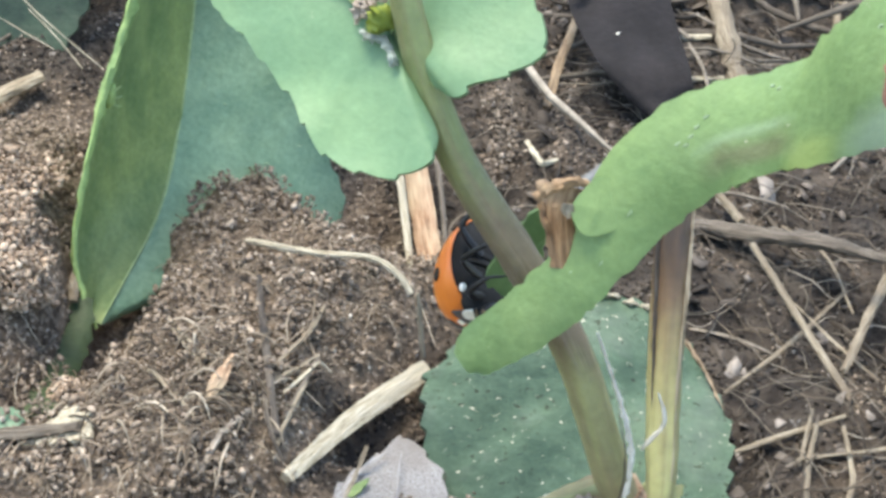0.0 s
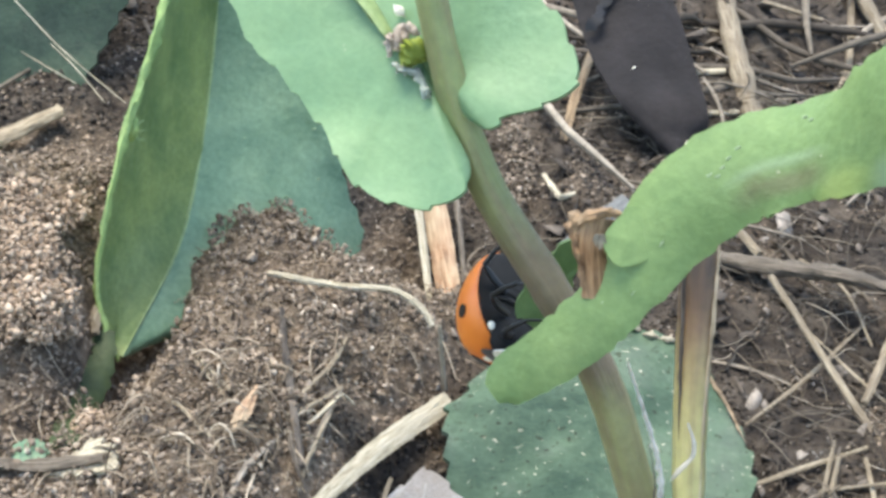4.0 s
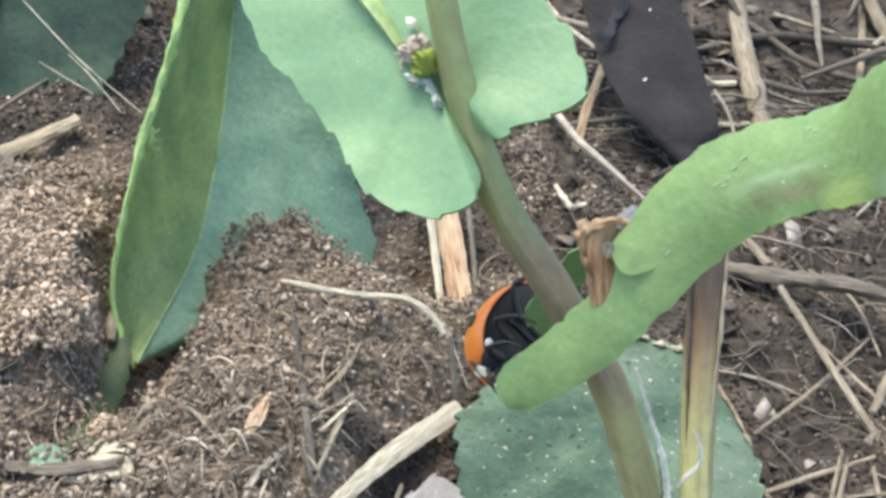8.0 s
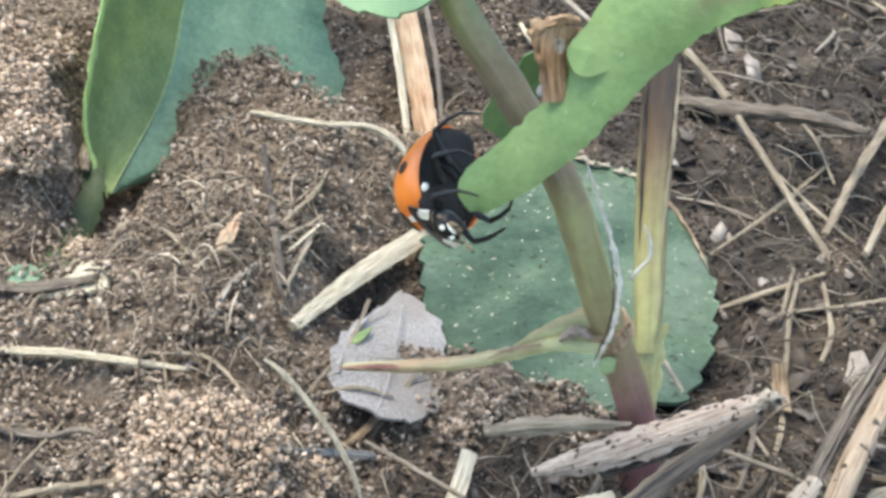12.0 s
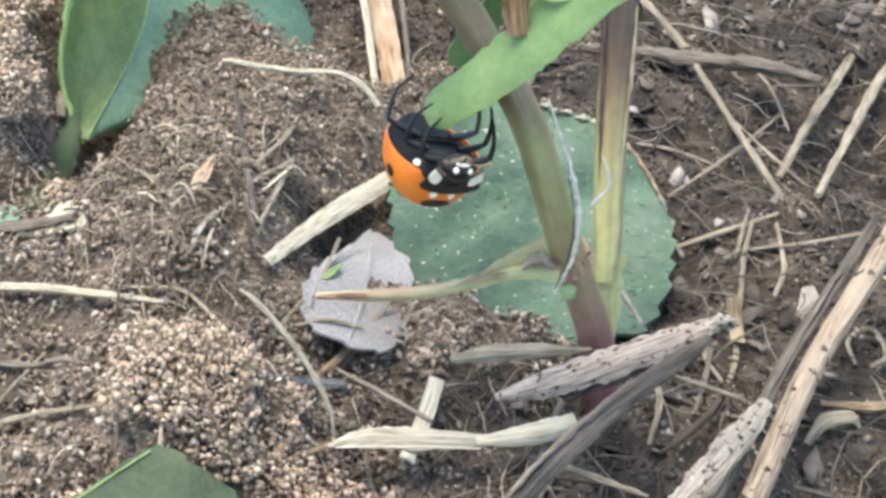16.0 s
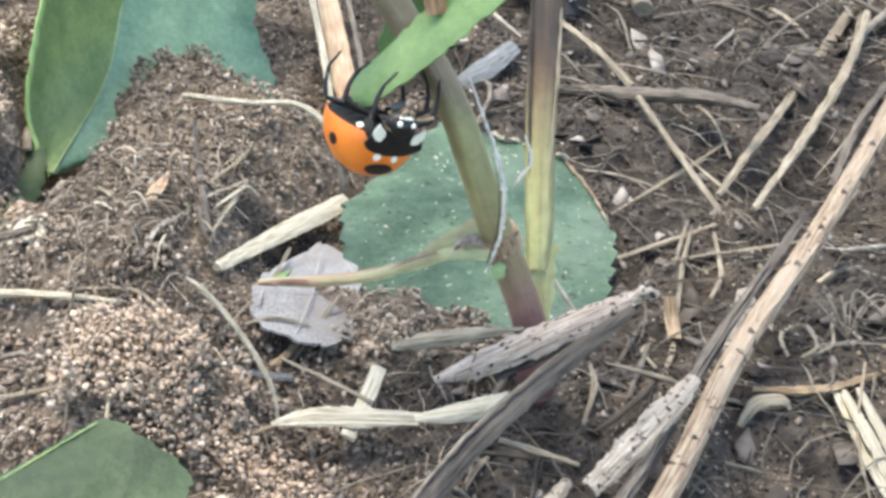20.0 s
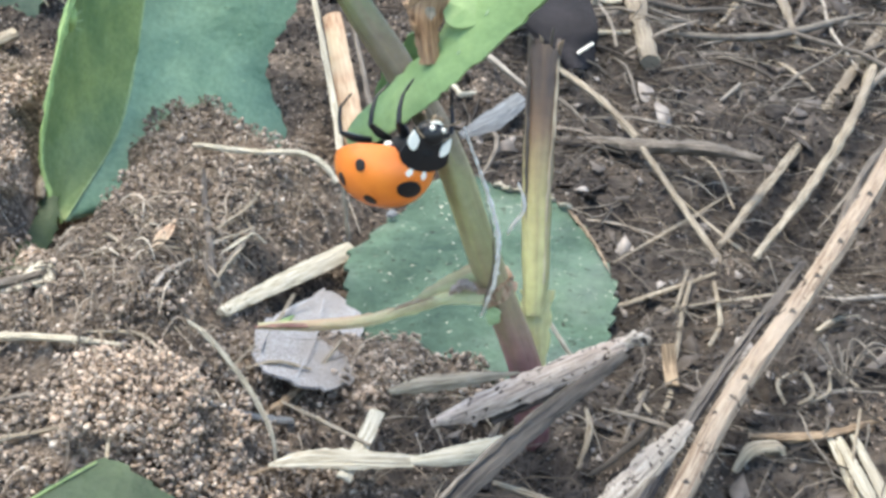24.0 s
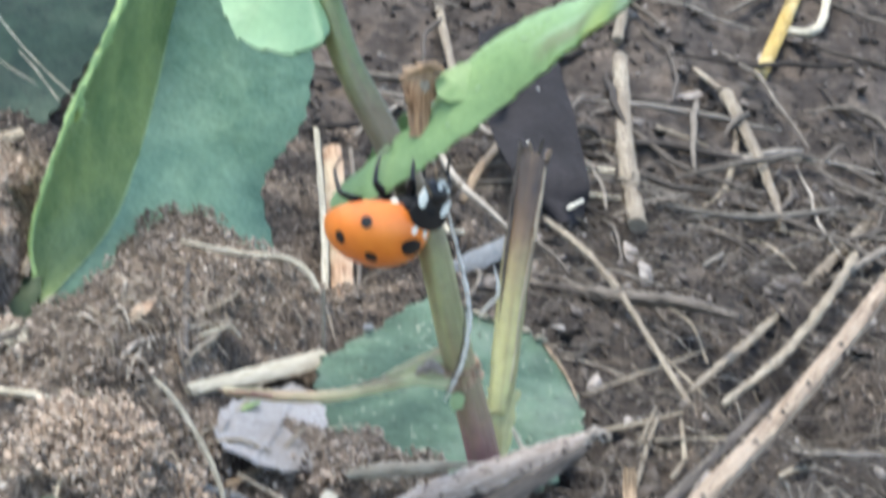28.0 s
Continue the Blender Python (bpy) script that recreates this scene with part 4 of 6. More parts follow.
for k, (a, b, c) in enumerate([((-46.3, 40.0, 14.2), (-42.0, 38.0, 11.2), (-37.3, 36.0, 8.7)), ((-43.4, 40.0, 10.6), (-41.6, 39.0, 9.6), (-39.0, 37.0, 8.1)), ((-45.5, 40.0, 9.8), (-43.2, 39.0, 9.2), (-41.2, 38.0, 8.8))]):
    lone("thread", tube([a, b, c], [0.04, 0.055, 0.04], 16, 5, 1, 0.1, 42 + k), CREAM, "fine pale plant hair in front of the shaded leaf", "plant hair", "pale hairs")
blackened = thing("blackened_leaf", (-1, 62, -1.5), "blackened rotting leaf with white specks, leaning on the litter", "leaf")
part("lamina", loft([[(3.4, 53.7, -0.0), (3.3, 56.0, 3.5), (0.6, 64.0, 8.2), (-2.5, 72.0, 13.0)], [(1.8, 51.9, 0.4), (-0.5, 55.0, 3.2), (-3.3, 63.0, 7.8), (-5.8, 71.0, 12.9)], [(1.1, 52.6, 0.0), (-4.5, 57.0, 4.0), (-7.7, 65.0, 7.6), (-9.0, 72.0, 11.3)]], 40, 12, 0.2, 0.3, (0, 0), 0, 45), BLACKLEAF, blackened)
part("crack", ribbon([(-4.2, 64.4, 9.8), (-5.1, 63.3, 8.3), (-5.8, 61.4, 7.5), (-6.5, 60.9, 6.7)], [0.5, 0.9, 0.7, 1.3, 0.3], 0.1, 24, 4, (0, 0.8, -0.6), 0.0, 0, 461, 0.3), BLACK, blackened, "black open tear")
for k, (x, y, z, r) in enumerate(((-4.0, 62.7, 7.1, 0.2), (-2.7, 57.7, 5.4, 0.14), (-2.6, 63.8, 8.9, 0.11))):
    part("white_speck", tube([(x, y - 0.3, z), (x + r, y - 0.3, z + 0.7 * r), (x + 1.8 * r, y - 0.3, z + 0.2)], [0.4 * r, r, 0.3 * r], 5, 6, 0.7, 0.2, 462 + k), WHITE, blackened)
part("white_chip", tube([(1.9, 53.0, 1.5), (3.1, 53.0, 2.5)], [0.35, 0.3], 5, 6, 0.5, 0.1, 46), WHITE, blackened, "small white chip")

# ---- straws, roots and sticks that can be told apart ----
thick = thing("spotted_stem", (7, -4, -1), "thick tan dead stem with dark spots on the litter", "dead stem")
thick_line = [(-1.6, -23.8, -0.6), (1.8, -17.0, 0.6), (5.1, -10.3, 1.6), (9.3, -0.6, 3.1), (14.4, 8.6, 4.9), (19.5, 18.3, 7.0), (24.5, 28.7, 9.2), (31, 42, 11)]
part("stalk", tube(thick_line, [0.55, 0.58, 0.6, 0.6, 0.6, 0.6, 0.6, 0.6], 68, 14, 0.9, 0.025, 50, 6), SPOTTED, thick)
for k, s in enumerate([0.2, 0.33, 0.45, 0.54, 0.59, 0.64, 0.71, 0.83]):
    p = smooth(thick_line, 101)[int(s * 100)]
    part("dark_scar", disc([(p[0] - 0.36 + 0.06 * (k % 3), p[1] - 0.6, p[2] + 0.24), (p[0] - 0.1, p[1] - 0.66, p[2] + 0.06), (p[0] + 0.2, p[1] - 0.36, p[2] + 0.4), (p[0] - 0.06, p[1] - 0.16, p[2] + 0.6)], (p[0] - 0.1, p[1] - 0.42, p[2] + 0.42), 0.08, 16, 2, 0.02, 0, 0, 51), DARK, thick, "dark oval scar")
dark_stick = thing("dark_stick", (3.0, -9.6, 0.4), "dark rotten split stick along the tan stem", "stick")
dark_line = [(-4.3, -24.5, -0.6), (-0.4, -17.2, 0.6), (3.5, -9.9, 1.7), (7.7, -0.8, 3.0), (11.9, 7.0, 4.2), (14.7, 12.2, 5.0)]
part("core", tube(dark_line, [0.36, 0.44, 0.42, 0.34, 0.2], 40, 9, 0.6, 0.14, 52), DARK, dark_stick)
part("bark_strip", ribbon([(x - 0.2, y - 0.35, z + 0.3) for x, y, z in dark_line[1:5]], [0.15, 0.4, 0.35, 0.1], 0.14, 34, 5, (0.1, 0.8, -0.6), 0.3, 60, 521, 0.3), GREY, dark_stick, "loose grey strip of bark")
part("splinter", tube([(x + 0.2, y - 0.3, z + 0.32) for x, y, z in dark_line[2:]], [0.05, 0.13, 0.11, 0.04], 26, 6, 0.6, 0.25, 522), DARK, dark_stick)
lone("grey_stick", tube([(-1.0, 42.2, -2.0), (3.0, 40.4, -1.0), (8.0, 38.0, 0.2), (12.0, 36.0, 1.2), (15.5, 34.0, 1.6)], [0.6, 0.8, 1.0, 0.85, 0.45], 30, 10, 0.6, 0.14, 53), GREY, "grey weathered stick with a swollen middle", "stick")
lone("thin_straw", tube([(6.4, 34.0, 1.8), (10.1, 24.3, 0.2), (13.6, 15.5, -1.2)], [0.3, 0.33, 0.28], 20, 7, 0.7, 0.08, 54), PALE, "long thin pale straw on the soil", "straw")
lone("pale_root", tube([(0.2, 51.4, 0.6), (3.7, 46.0, 0.4), (6.6, 40.2, -0.2)], [0.3, 0.36, 0.3], 18, 7, 0.9, 0.08, 55), PALE, "pale bent root behind the cut stalk", "root")
lone("flat_stick", ribbon([(-20.3, 6.4, 1.4), (-17.6, 15.1, -1.1), (-14.0, 21.6, -2.0)], [0.6, 1.0, 1.2, 1.1], 0.4, 26, 6, (0.0, 0.8, -0.6), 0.08, 0, 56, 0.05), CREAM, "flat bleached stick lying across a hollow", "stick")
lone("curved_root", tube([(-26.2, 27.2, 2.3), (-25.0, 26.7, 2.5), (-21.9, 25.8, 2.8), (-18.2, 25.0, 3.4), (-16.4, 24.2, 3.0), (-15.4, 23.3, 2.2)], [0.14, 0.26, 0.24, 0.22, 0.26, 0.2], 34, 7, 0.9, 0.1, 57), CREAM, "thin curved pale root over the soil clod", "root")
lone("short_straw", tube([(-15.0, 23.0, 2.5), (-14.3, 22.0, -1.5)], [0.24, 0.3], 10, 7, 0.6, 0.08, 58), PALE, "short upright pale straw", "straw")
pinkish = thing("split_straw", (-14.5, 33, -3), "pinkish split straw leaning behind the beetle", "straw")
part("strip", ribbon([(-14.0, 33.2, -5.5), (-16.2, 42.0, -2.0), (-19.4, 52.5, 3.4)], [1.4, 1.7, 1.5], 0.3, 22, 6, (0.1, 0.8, -0.5), 0.2, 0, 59, 0.05), PINK, pinkish)
part("strand", tube([(-15.6, 33.0, -5.0), (-17.6, 42.0, -1.4), (-21.0, 53, 4.6)], [0.25, 0.35, 0.25], 18, 6, 0.6, 0.1, 60), CREAM, pinkish, "bleached side strand")
part("strand", tube([(-13.6, 36.0, -4.6), (-15.0, 44.0, -1.4), (-17.8, 53, 3.4)], [0.15, 0.25, 0.2], 18, 6, 0.6, 0.1, 61), GREY, pinkish, "grey side strand")
lone("long_root", tube([(34.9, 79.9, -0.6), (30.5, 68.0, -0.6), (25.9, 57.4, -1.2), (21.0, 46.5, -1.8), (16.2, 36.0, -2.0), (11.5, 24.0, -0.6)], [0.4, 0.5, 0.5, 0.4, 0.35, 0.25], 40, 7, 0.8, 0.12, 62), PALE, "long bent pale root across a dark hollow", "root")
lone("long_root", tube([(29.4, 61.3, -0.3), (24.4, 45.9, 0.4), (20.6, 39.0, -2.4), (13.5, 20.9, 0.3)], [0.35, 0.42, 0.4, 0.25], 30, 8, 0.8, 0.12, 63), PALE, "long curved pale root across the soil", "root")
lone("long_root", tube([(28.0, 46.5, -1.1), (24.6, 40.0, -1.8), (21.7, 33.3, -4.0)], [0.3, 0.35, 0.25], 20, 7, 0.8, 0.12, 631), GREY, "long grey root across the soil", "root")
bleached = thing("bleached_blade", (-9, -5, -0.5), "bleached papery grass blade, twisted and folded", "grass blade")
part("wide_end", ribbon([(-15.2, -7.7, 1.2), (-13.0, -7.0, 1.4), (-10.1, -6.8, 1.5), (-6.9, -6.3, 1.4)], [0.1, 0.9, 1.15, 1.0, 0.4], 0.12, 30, 9, (0, 0.6, -0.8), 0.28, 25, 65, 0.06), CREAM, bleached)
part("narrow_end", ribbon([(-7.9, -6.7, 1.5), (-6.0, -6.3, 1.7), (-4.3, -5.8, 1.9), (-3.0, -5.1, 2.0)], [0.3, 0.9, 1.1, 0.8], 0.12, 24, 9, (0, 0.6, -0.8), 0.28, -25, 650, 0.06), CREAM, bleached)
part("fold", tube([(-14.8, -8.1, 1.5), (-11.7, -7.8, 1.7), (-7.7, -7.4, 1.7)], [0.06, 0.12, 0.08], 16, 6, 0.6, 0.1, 651), CREAM, bleached, "raised pale fold")
lone("torn_strip", ribbon([(-10.1, -1.6, 0.9), (-10.6, -4.9, 1.0), (-11.3, -7.8, 0.8)], [0.85, 0.8, 0.75], 0.15, 10, 5, (0, 0.8, -0.6), 0.1, 0, 66), CREAM, "short torn strip of straw under the grass blade", "straw")
lone("straw", tube([(-36.5, 4.3, -0.5), (-35.0, 3.9, -0.2), (-31.4, 2.8, 0.9), (-28.1, 1.6, 1.8), (-25.1, 1.5, 1.8)], [0.3, 0.36, 0.34, 0.3, 0.16], 26, 7, 0.7, 0.08, 67), CREAM, "straight pale straw resting on the clods", "straw")
for pts, r, mat, say in (([(-27.4, 2.2, 2.0), (-24.5, 2.2, 2.2), (-23.1, 1.6, 1.8), (-21.2, -0.8, 1.7)], 0.15, PALE, "thin arched pale rootlet over the soil"),
                         ([(-34.6, -1.6, -0.9), (-33.2, -2.1, -0.5), (-31.1, -2.9, 0.2), (-29.6, -2.6, 0.6), (-26.5, -5.7, 3.0)], 0.26, GREY, "bent grey rootlet running into the clod"),
                         ([(-31.8, -4.2, -0.1), (-30.7, -4.8, -0.3), (-28.6, -6.0, 1.5), (-27.3, -5.9, 2.4)], 0.26, GREY, "short curved grey rootlet by the clod"),
                         ([(-33.5, -5.9, -1.2), (-32.1, -6.2, -0.9), (-29.4, -7.0, 0.9), (-27.2, -7.3, 1.8), (-25.5, -7.8, 2.8)], 0.22, PALE, "wavy pale root in front of the clod"),
                         ([(-16.3, 0.1, -0.9), (-15.0, 2.0, -0.6), (-13.8, 2.9, 0.3)], 0.24, BROWN, "brown straw leaning on the dead leaf"),
                         ([(-18.1, 2.3, 0.4), (-16.3, 2.6, 0.8), (-14.3, 2.4, 0.6)], 0.16, PALE, "thin straw across the dead leaf"),
                         ([(-22.6, 13.1, 2.3), (-21.7, 9.0, 2.9), (-20.6, 7.3, 1.7)], 0.17, GREY, "grey rootlet hanging from the clod"),
                         ([(-20.4, 15.0, 1.4), (-20.9, 9.2, 2.4), (-21.1, 7.5, 1.9)], 0.14, PALE, "thin pale rootlet hanging from the clod"),
                         ([(-27.3, 11.0, 3.2), (-26.1, 8.4, 4.1), (-25.1, 6.9, 4.3)], 0.12, PALE, "thin pale rootlet hanging from the clod"),
                         ([(-24.2, 4.1, 3.3), (-23.6, 6.5, 3.9), (-22.4, 11.5, 2.4)], 0.2, FRAYED, "frayed grey rootlet over the clod"),
                         ([(-29.0, 17.9, 1.9), (-27.0, 14.5, 2.8), (-25.0, 11.1, 3.6)], 0.16, PALE, "short pale straw on the clod"),
                         ([(-31.6, 15.5, 0.0), (-28.7, 12.3, 2.8), (-26.8, 9.4, 3.7), (-25.1, 7.3, 4.2)], 0.14, PALE, "long thin rootlet on the clod"),
                         ([(-22.5, 13.7, 2.6), (-20.9, 18.1, 2.3), (-20.4, 21.5, 2.0)], 0.15, PALE, "thin bent rootlet on the clod"),
                         ([(-21.6, 12.7, 1.8), (-20.5, 15.1, 1.7), (-20.0, 16.7, 1.3), (-19.3, 16.8, 0.6)], 0.13, CREAM, "thin hooked pale rootlet"),
                         ([(-20.9, 8.5, 2.2), (-20.7, 12.1, 1.5), (-20.5, 14.1, 1.4)], 0.14, GREY, "thin grey rootlet on the clod"),
                         ([(-37.3, 14.2, 0.1), (-36.7, 17.1, -0.4), (-36.2, 19.6, -1.0)], 0.3, GREY, "greyish strip of straw by the leaf foot"),
                         ([(-36.1, 22.7, -0.6), (-36.4, 24.0, -0.2), (-36.5, 25.3, 0.3)], 0.34, PALE, "tan scale clasping the leaf foot"),
                         ([(-29.7, 9.5, 2.5), (-28.7, 9.9, 2.8), (-27.7, 10.1, 2.8)], 0.16, GREY, "short grey straw on the clod")):
    lone("rootlet", tube(pts, [r * 0.7, r, r * 0.9, r * 0.5], 18, 7, 0.75, 0.12, 670 + int(100 * r)), mat, say, "root" if "root" in say else "straw")
lone("green_scrap", disc([(-36.9, 10.0, 0.6), (-35.9, 10.5, 0.5), (-35.0, 9.2, 0.8), (-35.4, 8.5, 0.5), (-36.3, 8.2, 0.7)], (-35.9, 9.3, 0.9), 0.14, 36, 4, 0.2, 9, 0.3, 353), LEAF_DARK, "small blue-green leaf scrap on the soil", "leaf scrap")
pointed = thing("pointed_husk", (-6, -1.6, 1), "pointed tan dry leaf beside the stem foot", "dry leaf")
part("husk", ribbon([(-9.5, -1.4, 2.2), (-7.4, -1.6, 3.0), (-5.0, -2.2, 4.0), (-2.6, -3.4, 5.4)], [0.25, 0.75, 0.85, 0.5, 0.05], 0.15, 30, 7, (0, 0.8, -0.6), 0.4, 25, 68, 0.18), PALE, pointed)
rolled = thing("rolled_husk", (-1, -2, 0), "rolled brown-grey dead leaf with black specks", "dry leaf")
part("roll", ribbon([(-7.0, -3.6, 1.8), (-4.5, -4.4, 3.8), (-1.7, -4.8, 5.9), (0.8, -5.0, 7.7), (2.7, -5.0, 9.0)], [0.3, 1.2, 1.5, 1.5, 1.2, 0.7], 0.16, 46, 11, (-0.1, 0.75, -0.65), 0.32, 35, 69, 0.1), SPECKLED, rolled, "pale specked curled side")
part("inner_fold", ribbon([(-3.8, -4.6, 3.0), (-1.4, -5.0, 5.2), (1.0, -5.2, 7.1), (2.8, -5.2, 8.6)], [0.3, 0.7, 0.8, 0.4], 0.14, 36, 9, (0.2, 0.8, -0.4), -0.3, 30, 70, 0.14), DARK, rolled, "darker inner fold")
part("tip_crumb", tube([(2.5, -5.0, 8.8), (3.3, -4.9, 9.1), (3.8, -4.8, 8.9)], [0.35, 0.5, 0.2], 10, 9, 0.8, 0.3, 71), FRAYED, rolled, "crumbled grey tip")
rotten = thing("rotten_stick", (-3.6, -12.6, 0.5), "dark grey rotten leaf stalk lying aslant", "stick")
rotten_line = [(-7.2, -12.5, 0.9), (-4.6, -9.5, 2.8), (-1.9, -7.2, 4.6), (0.7, -6.0, 6.8), (2.6, -5.4, 8.5)]
rotten_line.insert(0, tuple(2.0 * np.array(rotten_line[0]) - np.array(rotten_line[1]) + (0, 0, -0.4)))
part("core", ribbon(rotten_line, [1.0, 1.0, 1.0, 0.95, 0.8, 0.4], 0.3, 40, 8, (0.1, 0.8, -0.6), 0.35, 30, 72, 0.16), DARK, rotten)
part("edge_strip", tube([(x - 0.5, y - 0.2, z + 0.35) for x, y, z in rotten_line[1:5]], [0.08, 0.16, 0.14, 0.05], 30, 6, 0.6, 0.3, 721), GREY, rotten, "pale frayed edge")
lone("torn_strip", ribbon([(-16.8, -13.4, 1.0), (-16.4, -17.4, 2.0), (-16.3, -19.6, 0.9)], [0.5, 0.8, 0.6], 0.15, 14, 5, (0, 0.7, -0.7), 0.2, 10, 730, 0.12), CREAM, "torn strip of straw standing by the crumb ridge", "straw")
lone("specked_strip", ribbon([(-3.1, -16.0, 0.1), (-1.7, -12.9, 0.6), (0.1, -8.9, 0.0)], [0.6, 0.9, 0.5], 0.14, 18, 6, (0, 0.7, -0.7), 0.25, 15, 731, 0.14), FRAYED, "narrow grey specked strip of dead leaf", "dry leaf")
lone("twig", tube([(7.0, -10.1, -1.8), (9.0, -11.5, -1.6), (11.6, -12.9, -1.8)], [0.3, 0.45, 0.3], 18, 7, 0.6, 0.2, 732), GREY, "ragged grey twig on dark soil", "twig")
specked = thing("specked_strip", (1.5, -10.0, 0.6), "pale grey specked strip of dead leaf across the litter", "dry leaf")
part("strip", ribbon([(0.9, -11.8, 2.0), (3.1, -8.7, 2.4), (5.0, -6.1, 2.9), (6.6, -3.6, 3.3)], [0.9, 1.4, 1.5, 0.7], 0.16, 30, 8, (0, 0.7, -0.7), 0.25, 20, 722, 0.12), FRAYED, specked)
part("rim", tube([(1.3, -12.4, 2.3), (3.6, -9.3, 2.7), (5.6, -6.2, 3.2)], [0.08, 0.14, 0.06], 20, 5, 0.6, 0.25, 723), GREY, specked, "grey curled rim")
lone("curled_root", tube([(-20.4, -2.6, 6.4), (-19.2, -3.0, 5.7), (-16.9, -4.2, 3.6), (-15.4, -5.6, 1.8), (-15.0, -6.4, 0.4)], [0.1, 0.18, 0.18, 0.16, 0.1], 26, 7, 0.8, 0.1, 73), CREAM, "pale curved root tip bending down over the clod", "root")
lying("blue_grey_stalk", [(-19.3, -6.1), (-17.5, -1.8), (-15.0, -0.3)], [0.2, 0.32, 0.34], BLUEGREY, "thin blue-grey stalk on the soil", "stalk", 0.4)
lone("blue_grey_strip", ribbon([(-7.4, 39.6, -1.0), (-5.0, 42.1, -0.6), (-2.6, 45.3, 0.2)], [0.6, 1.8, 1.3], 0.2, 14, 6, (0, 0.8, -0.6), 0.1, 0, 74), BLUEGREY, "blue-grey dry leaf strip behind the stem", "dry leaf")
lone("pale_stick", tube([(8.4, 55.2, 0.3), (7.5, 75.5, 1.2), (6.5, 100.8, 4.9)], [0.9, 1.0, 1.0], 24, 9, 0.8, 0.1, 75), PALE, "pale barked stick lying on the litter", "stick")
lone("pale_stick", tube([(6.2, 108.7, 5.1), (8.0, 131.6, 14.5), (16.4, 151.1, 21.4)], [0.7, 0.9, 1.0], 24, 9, 0.8, 0.1, 76), PALE, "bent pale stick on the rising soil", "stick")
lying("stick_end", [(2.6, 68.9), (6.4, 69.7)], [0.4, 0.36], CREAM, "short broken bit of pale stick", "stick", 0.2, 0.8, 77)
lying("stick_end", [(3.7, 60.9), (6.9, 61.8)], [0.32, 0.3], CREAM, "short broken bit of pale stick", "stick", 0.2, 0.8, 78)
lone("brown_straw", tube([(-5.1, 70.0, 1.3), (-6.4, 62.0, 1.0), (-7.5, 55.1, -0.4)], [0.35, 0.4, 0.35], 14, 7, 0.7, 0.1, 79), BROWN, "brown split straw standing aslant", "straw")
lone("bark_strip", tube([(-20.6, 131.2, 11.2), (-15.0, 108.2, 3.8), (-10.4, 83.7, 1.7)], [0.6, 0.75, 0.6], 22, 7, 0.5, 0.12, 80), PALE, "whitish strip of bark behind the stem", "bark")
tubes = thing("yellow_straw", (28, 128, 8), "yellow straw with a white end beside a thin white stalk", "straw")
part("stalk", tube([(32.4, 143.3, 14.7), (27.9, 124.2, 9.5), (23.2, 103.9, 5.0)], [0.85, 0.9, 0.85], 20, 9, 0.7, 0.03, 81), YELLOW, tubes)
part("white_end", tube([(33.0, 148.0, 16.1), (31.5, 138.3, 14.3)], [0.95, 0.92], 6, 9, 0.7, 0.04, 82), CREAM, tubes, "bleached end")
lone("white_stalk", tube([(34.9, 147.9, 16.0), (31.9, 122.4, 8.9), (26.1, 118.4, 7.8)], [0.6, 0.6, 0.5], 24, 7, 0.9, 0.05, 83), CREAM, "bent thin white stalk on the soil", "stalk")
lone("forked_root", join(tube([(18.8, 95.9, 3.9), (22.0, 80.8, 0.8), (23.2, 65.7, -1.2)], [1.1, 0.7, 0.35], 20, 8, 0.7, 0.12, 84), tube([(20.5, 92.5, 2.1), (18.3, 76.2, -0.8), (15.8, 70.9, -1.8)], [0.5, 0.35, 0.2], 14, 7, 0.8, 0.1, 85)), PALE, "forked bleached root on dark soil", "root")
lying("chip", [(15.7, 102.3), (18.2, 96.3)], [0.9, 0.7], PALE, "pale flat wood chip on soil", "wood chip", 0.3, 0.4, 86)
lying("chip", [(10.7, 83.2), (16.3, 81.9)], [0.6, 0.5], PALE, "long pale wood splinter", "wood chip", 0.3, 0.4, 87)
lying("pale_stick", [(26.1, 162.4), (33.4, 161.9), (40.6, 159.6)], [1.6, 1.5, 1.4], PALE, "pale stick on the rising soil", "stick", 0.8, 0.8, 88)
lying("pale_stick", [(-50.8, 45.0), (-46.2, 50.3)], [0.9, 0.6], PALE, "pale stick half under the soil clod", "stick", 0.6, 0.7, 89)
lying("straw", [(-46.3, 32.9), (-41.9, 29.0)], [0.4, 0.35], PALE, "short pale straw on the soil", "straw", 0.5, 0.7, 90)
tuft = thing("grass_tuft", (17.5, 1.0, -1.5), "bleached bunch of dry grass stalks", "straw")
part("stalk", tube([(16.2, 1.9, -0.6), (16.8, -1.5, -0.7), (17.9, -4.7, -1.6)], [0.3, 0.5, 0.5], 16, 7, 0.5, 0.06, 91), CREAM, tuft)
part("stalk", tube([(17.0, 1.7, -0.3), (18.1, -2.4, -1.1), (18.6, -5.4, -1.3)], [0.3, 0.5, 0.5], 16, 7, 0.5, 0.06, 92), CREAM, tuft)
part("stalk", tube([(15.7, 1.8, -0.5), (16.9, -3.1, -1.5), (18.1, -9.3, -1.8)], [0.3, 0.5, 0.4], 18, 7, 0.5, 0.06, 93), CREAM, tuft)
lone("curly_rootlet", tube([(13.8, 5.7, -1.2), (13.5, 7.3, -0.7), (15.2, 8.8, -0.9), (15.3, 5.6, -0.2), (14.4, 4.8, -0.5), (16.3, 6.2, -0.5), (17.1, 9.5, -0.8), (18.4, 7.3, -0.6)], [0.12, 0.13, 0.12, 0.1], 44, 6, 1, 0.1, 94), PALE, "curly thin rootlet beside the spotted stem", "root")
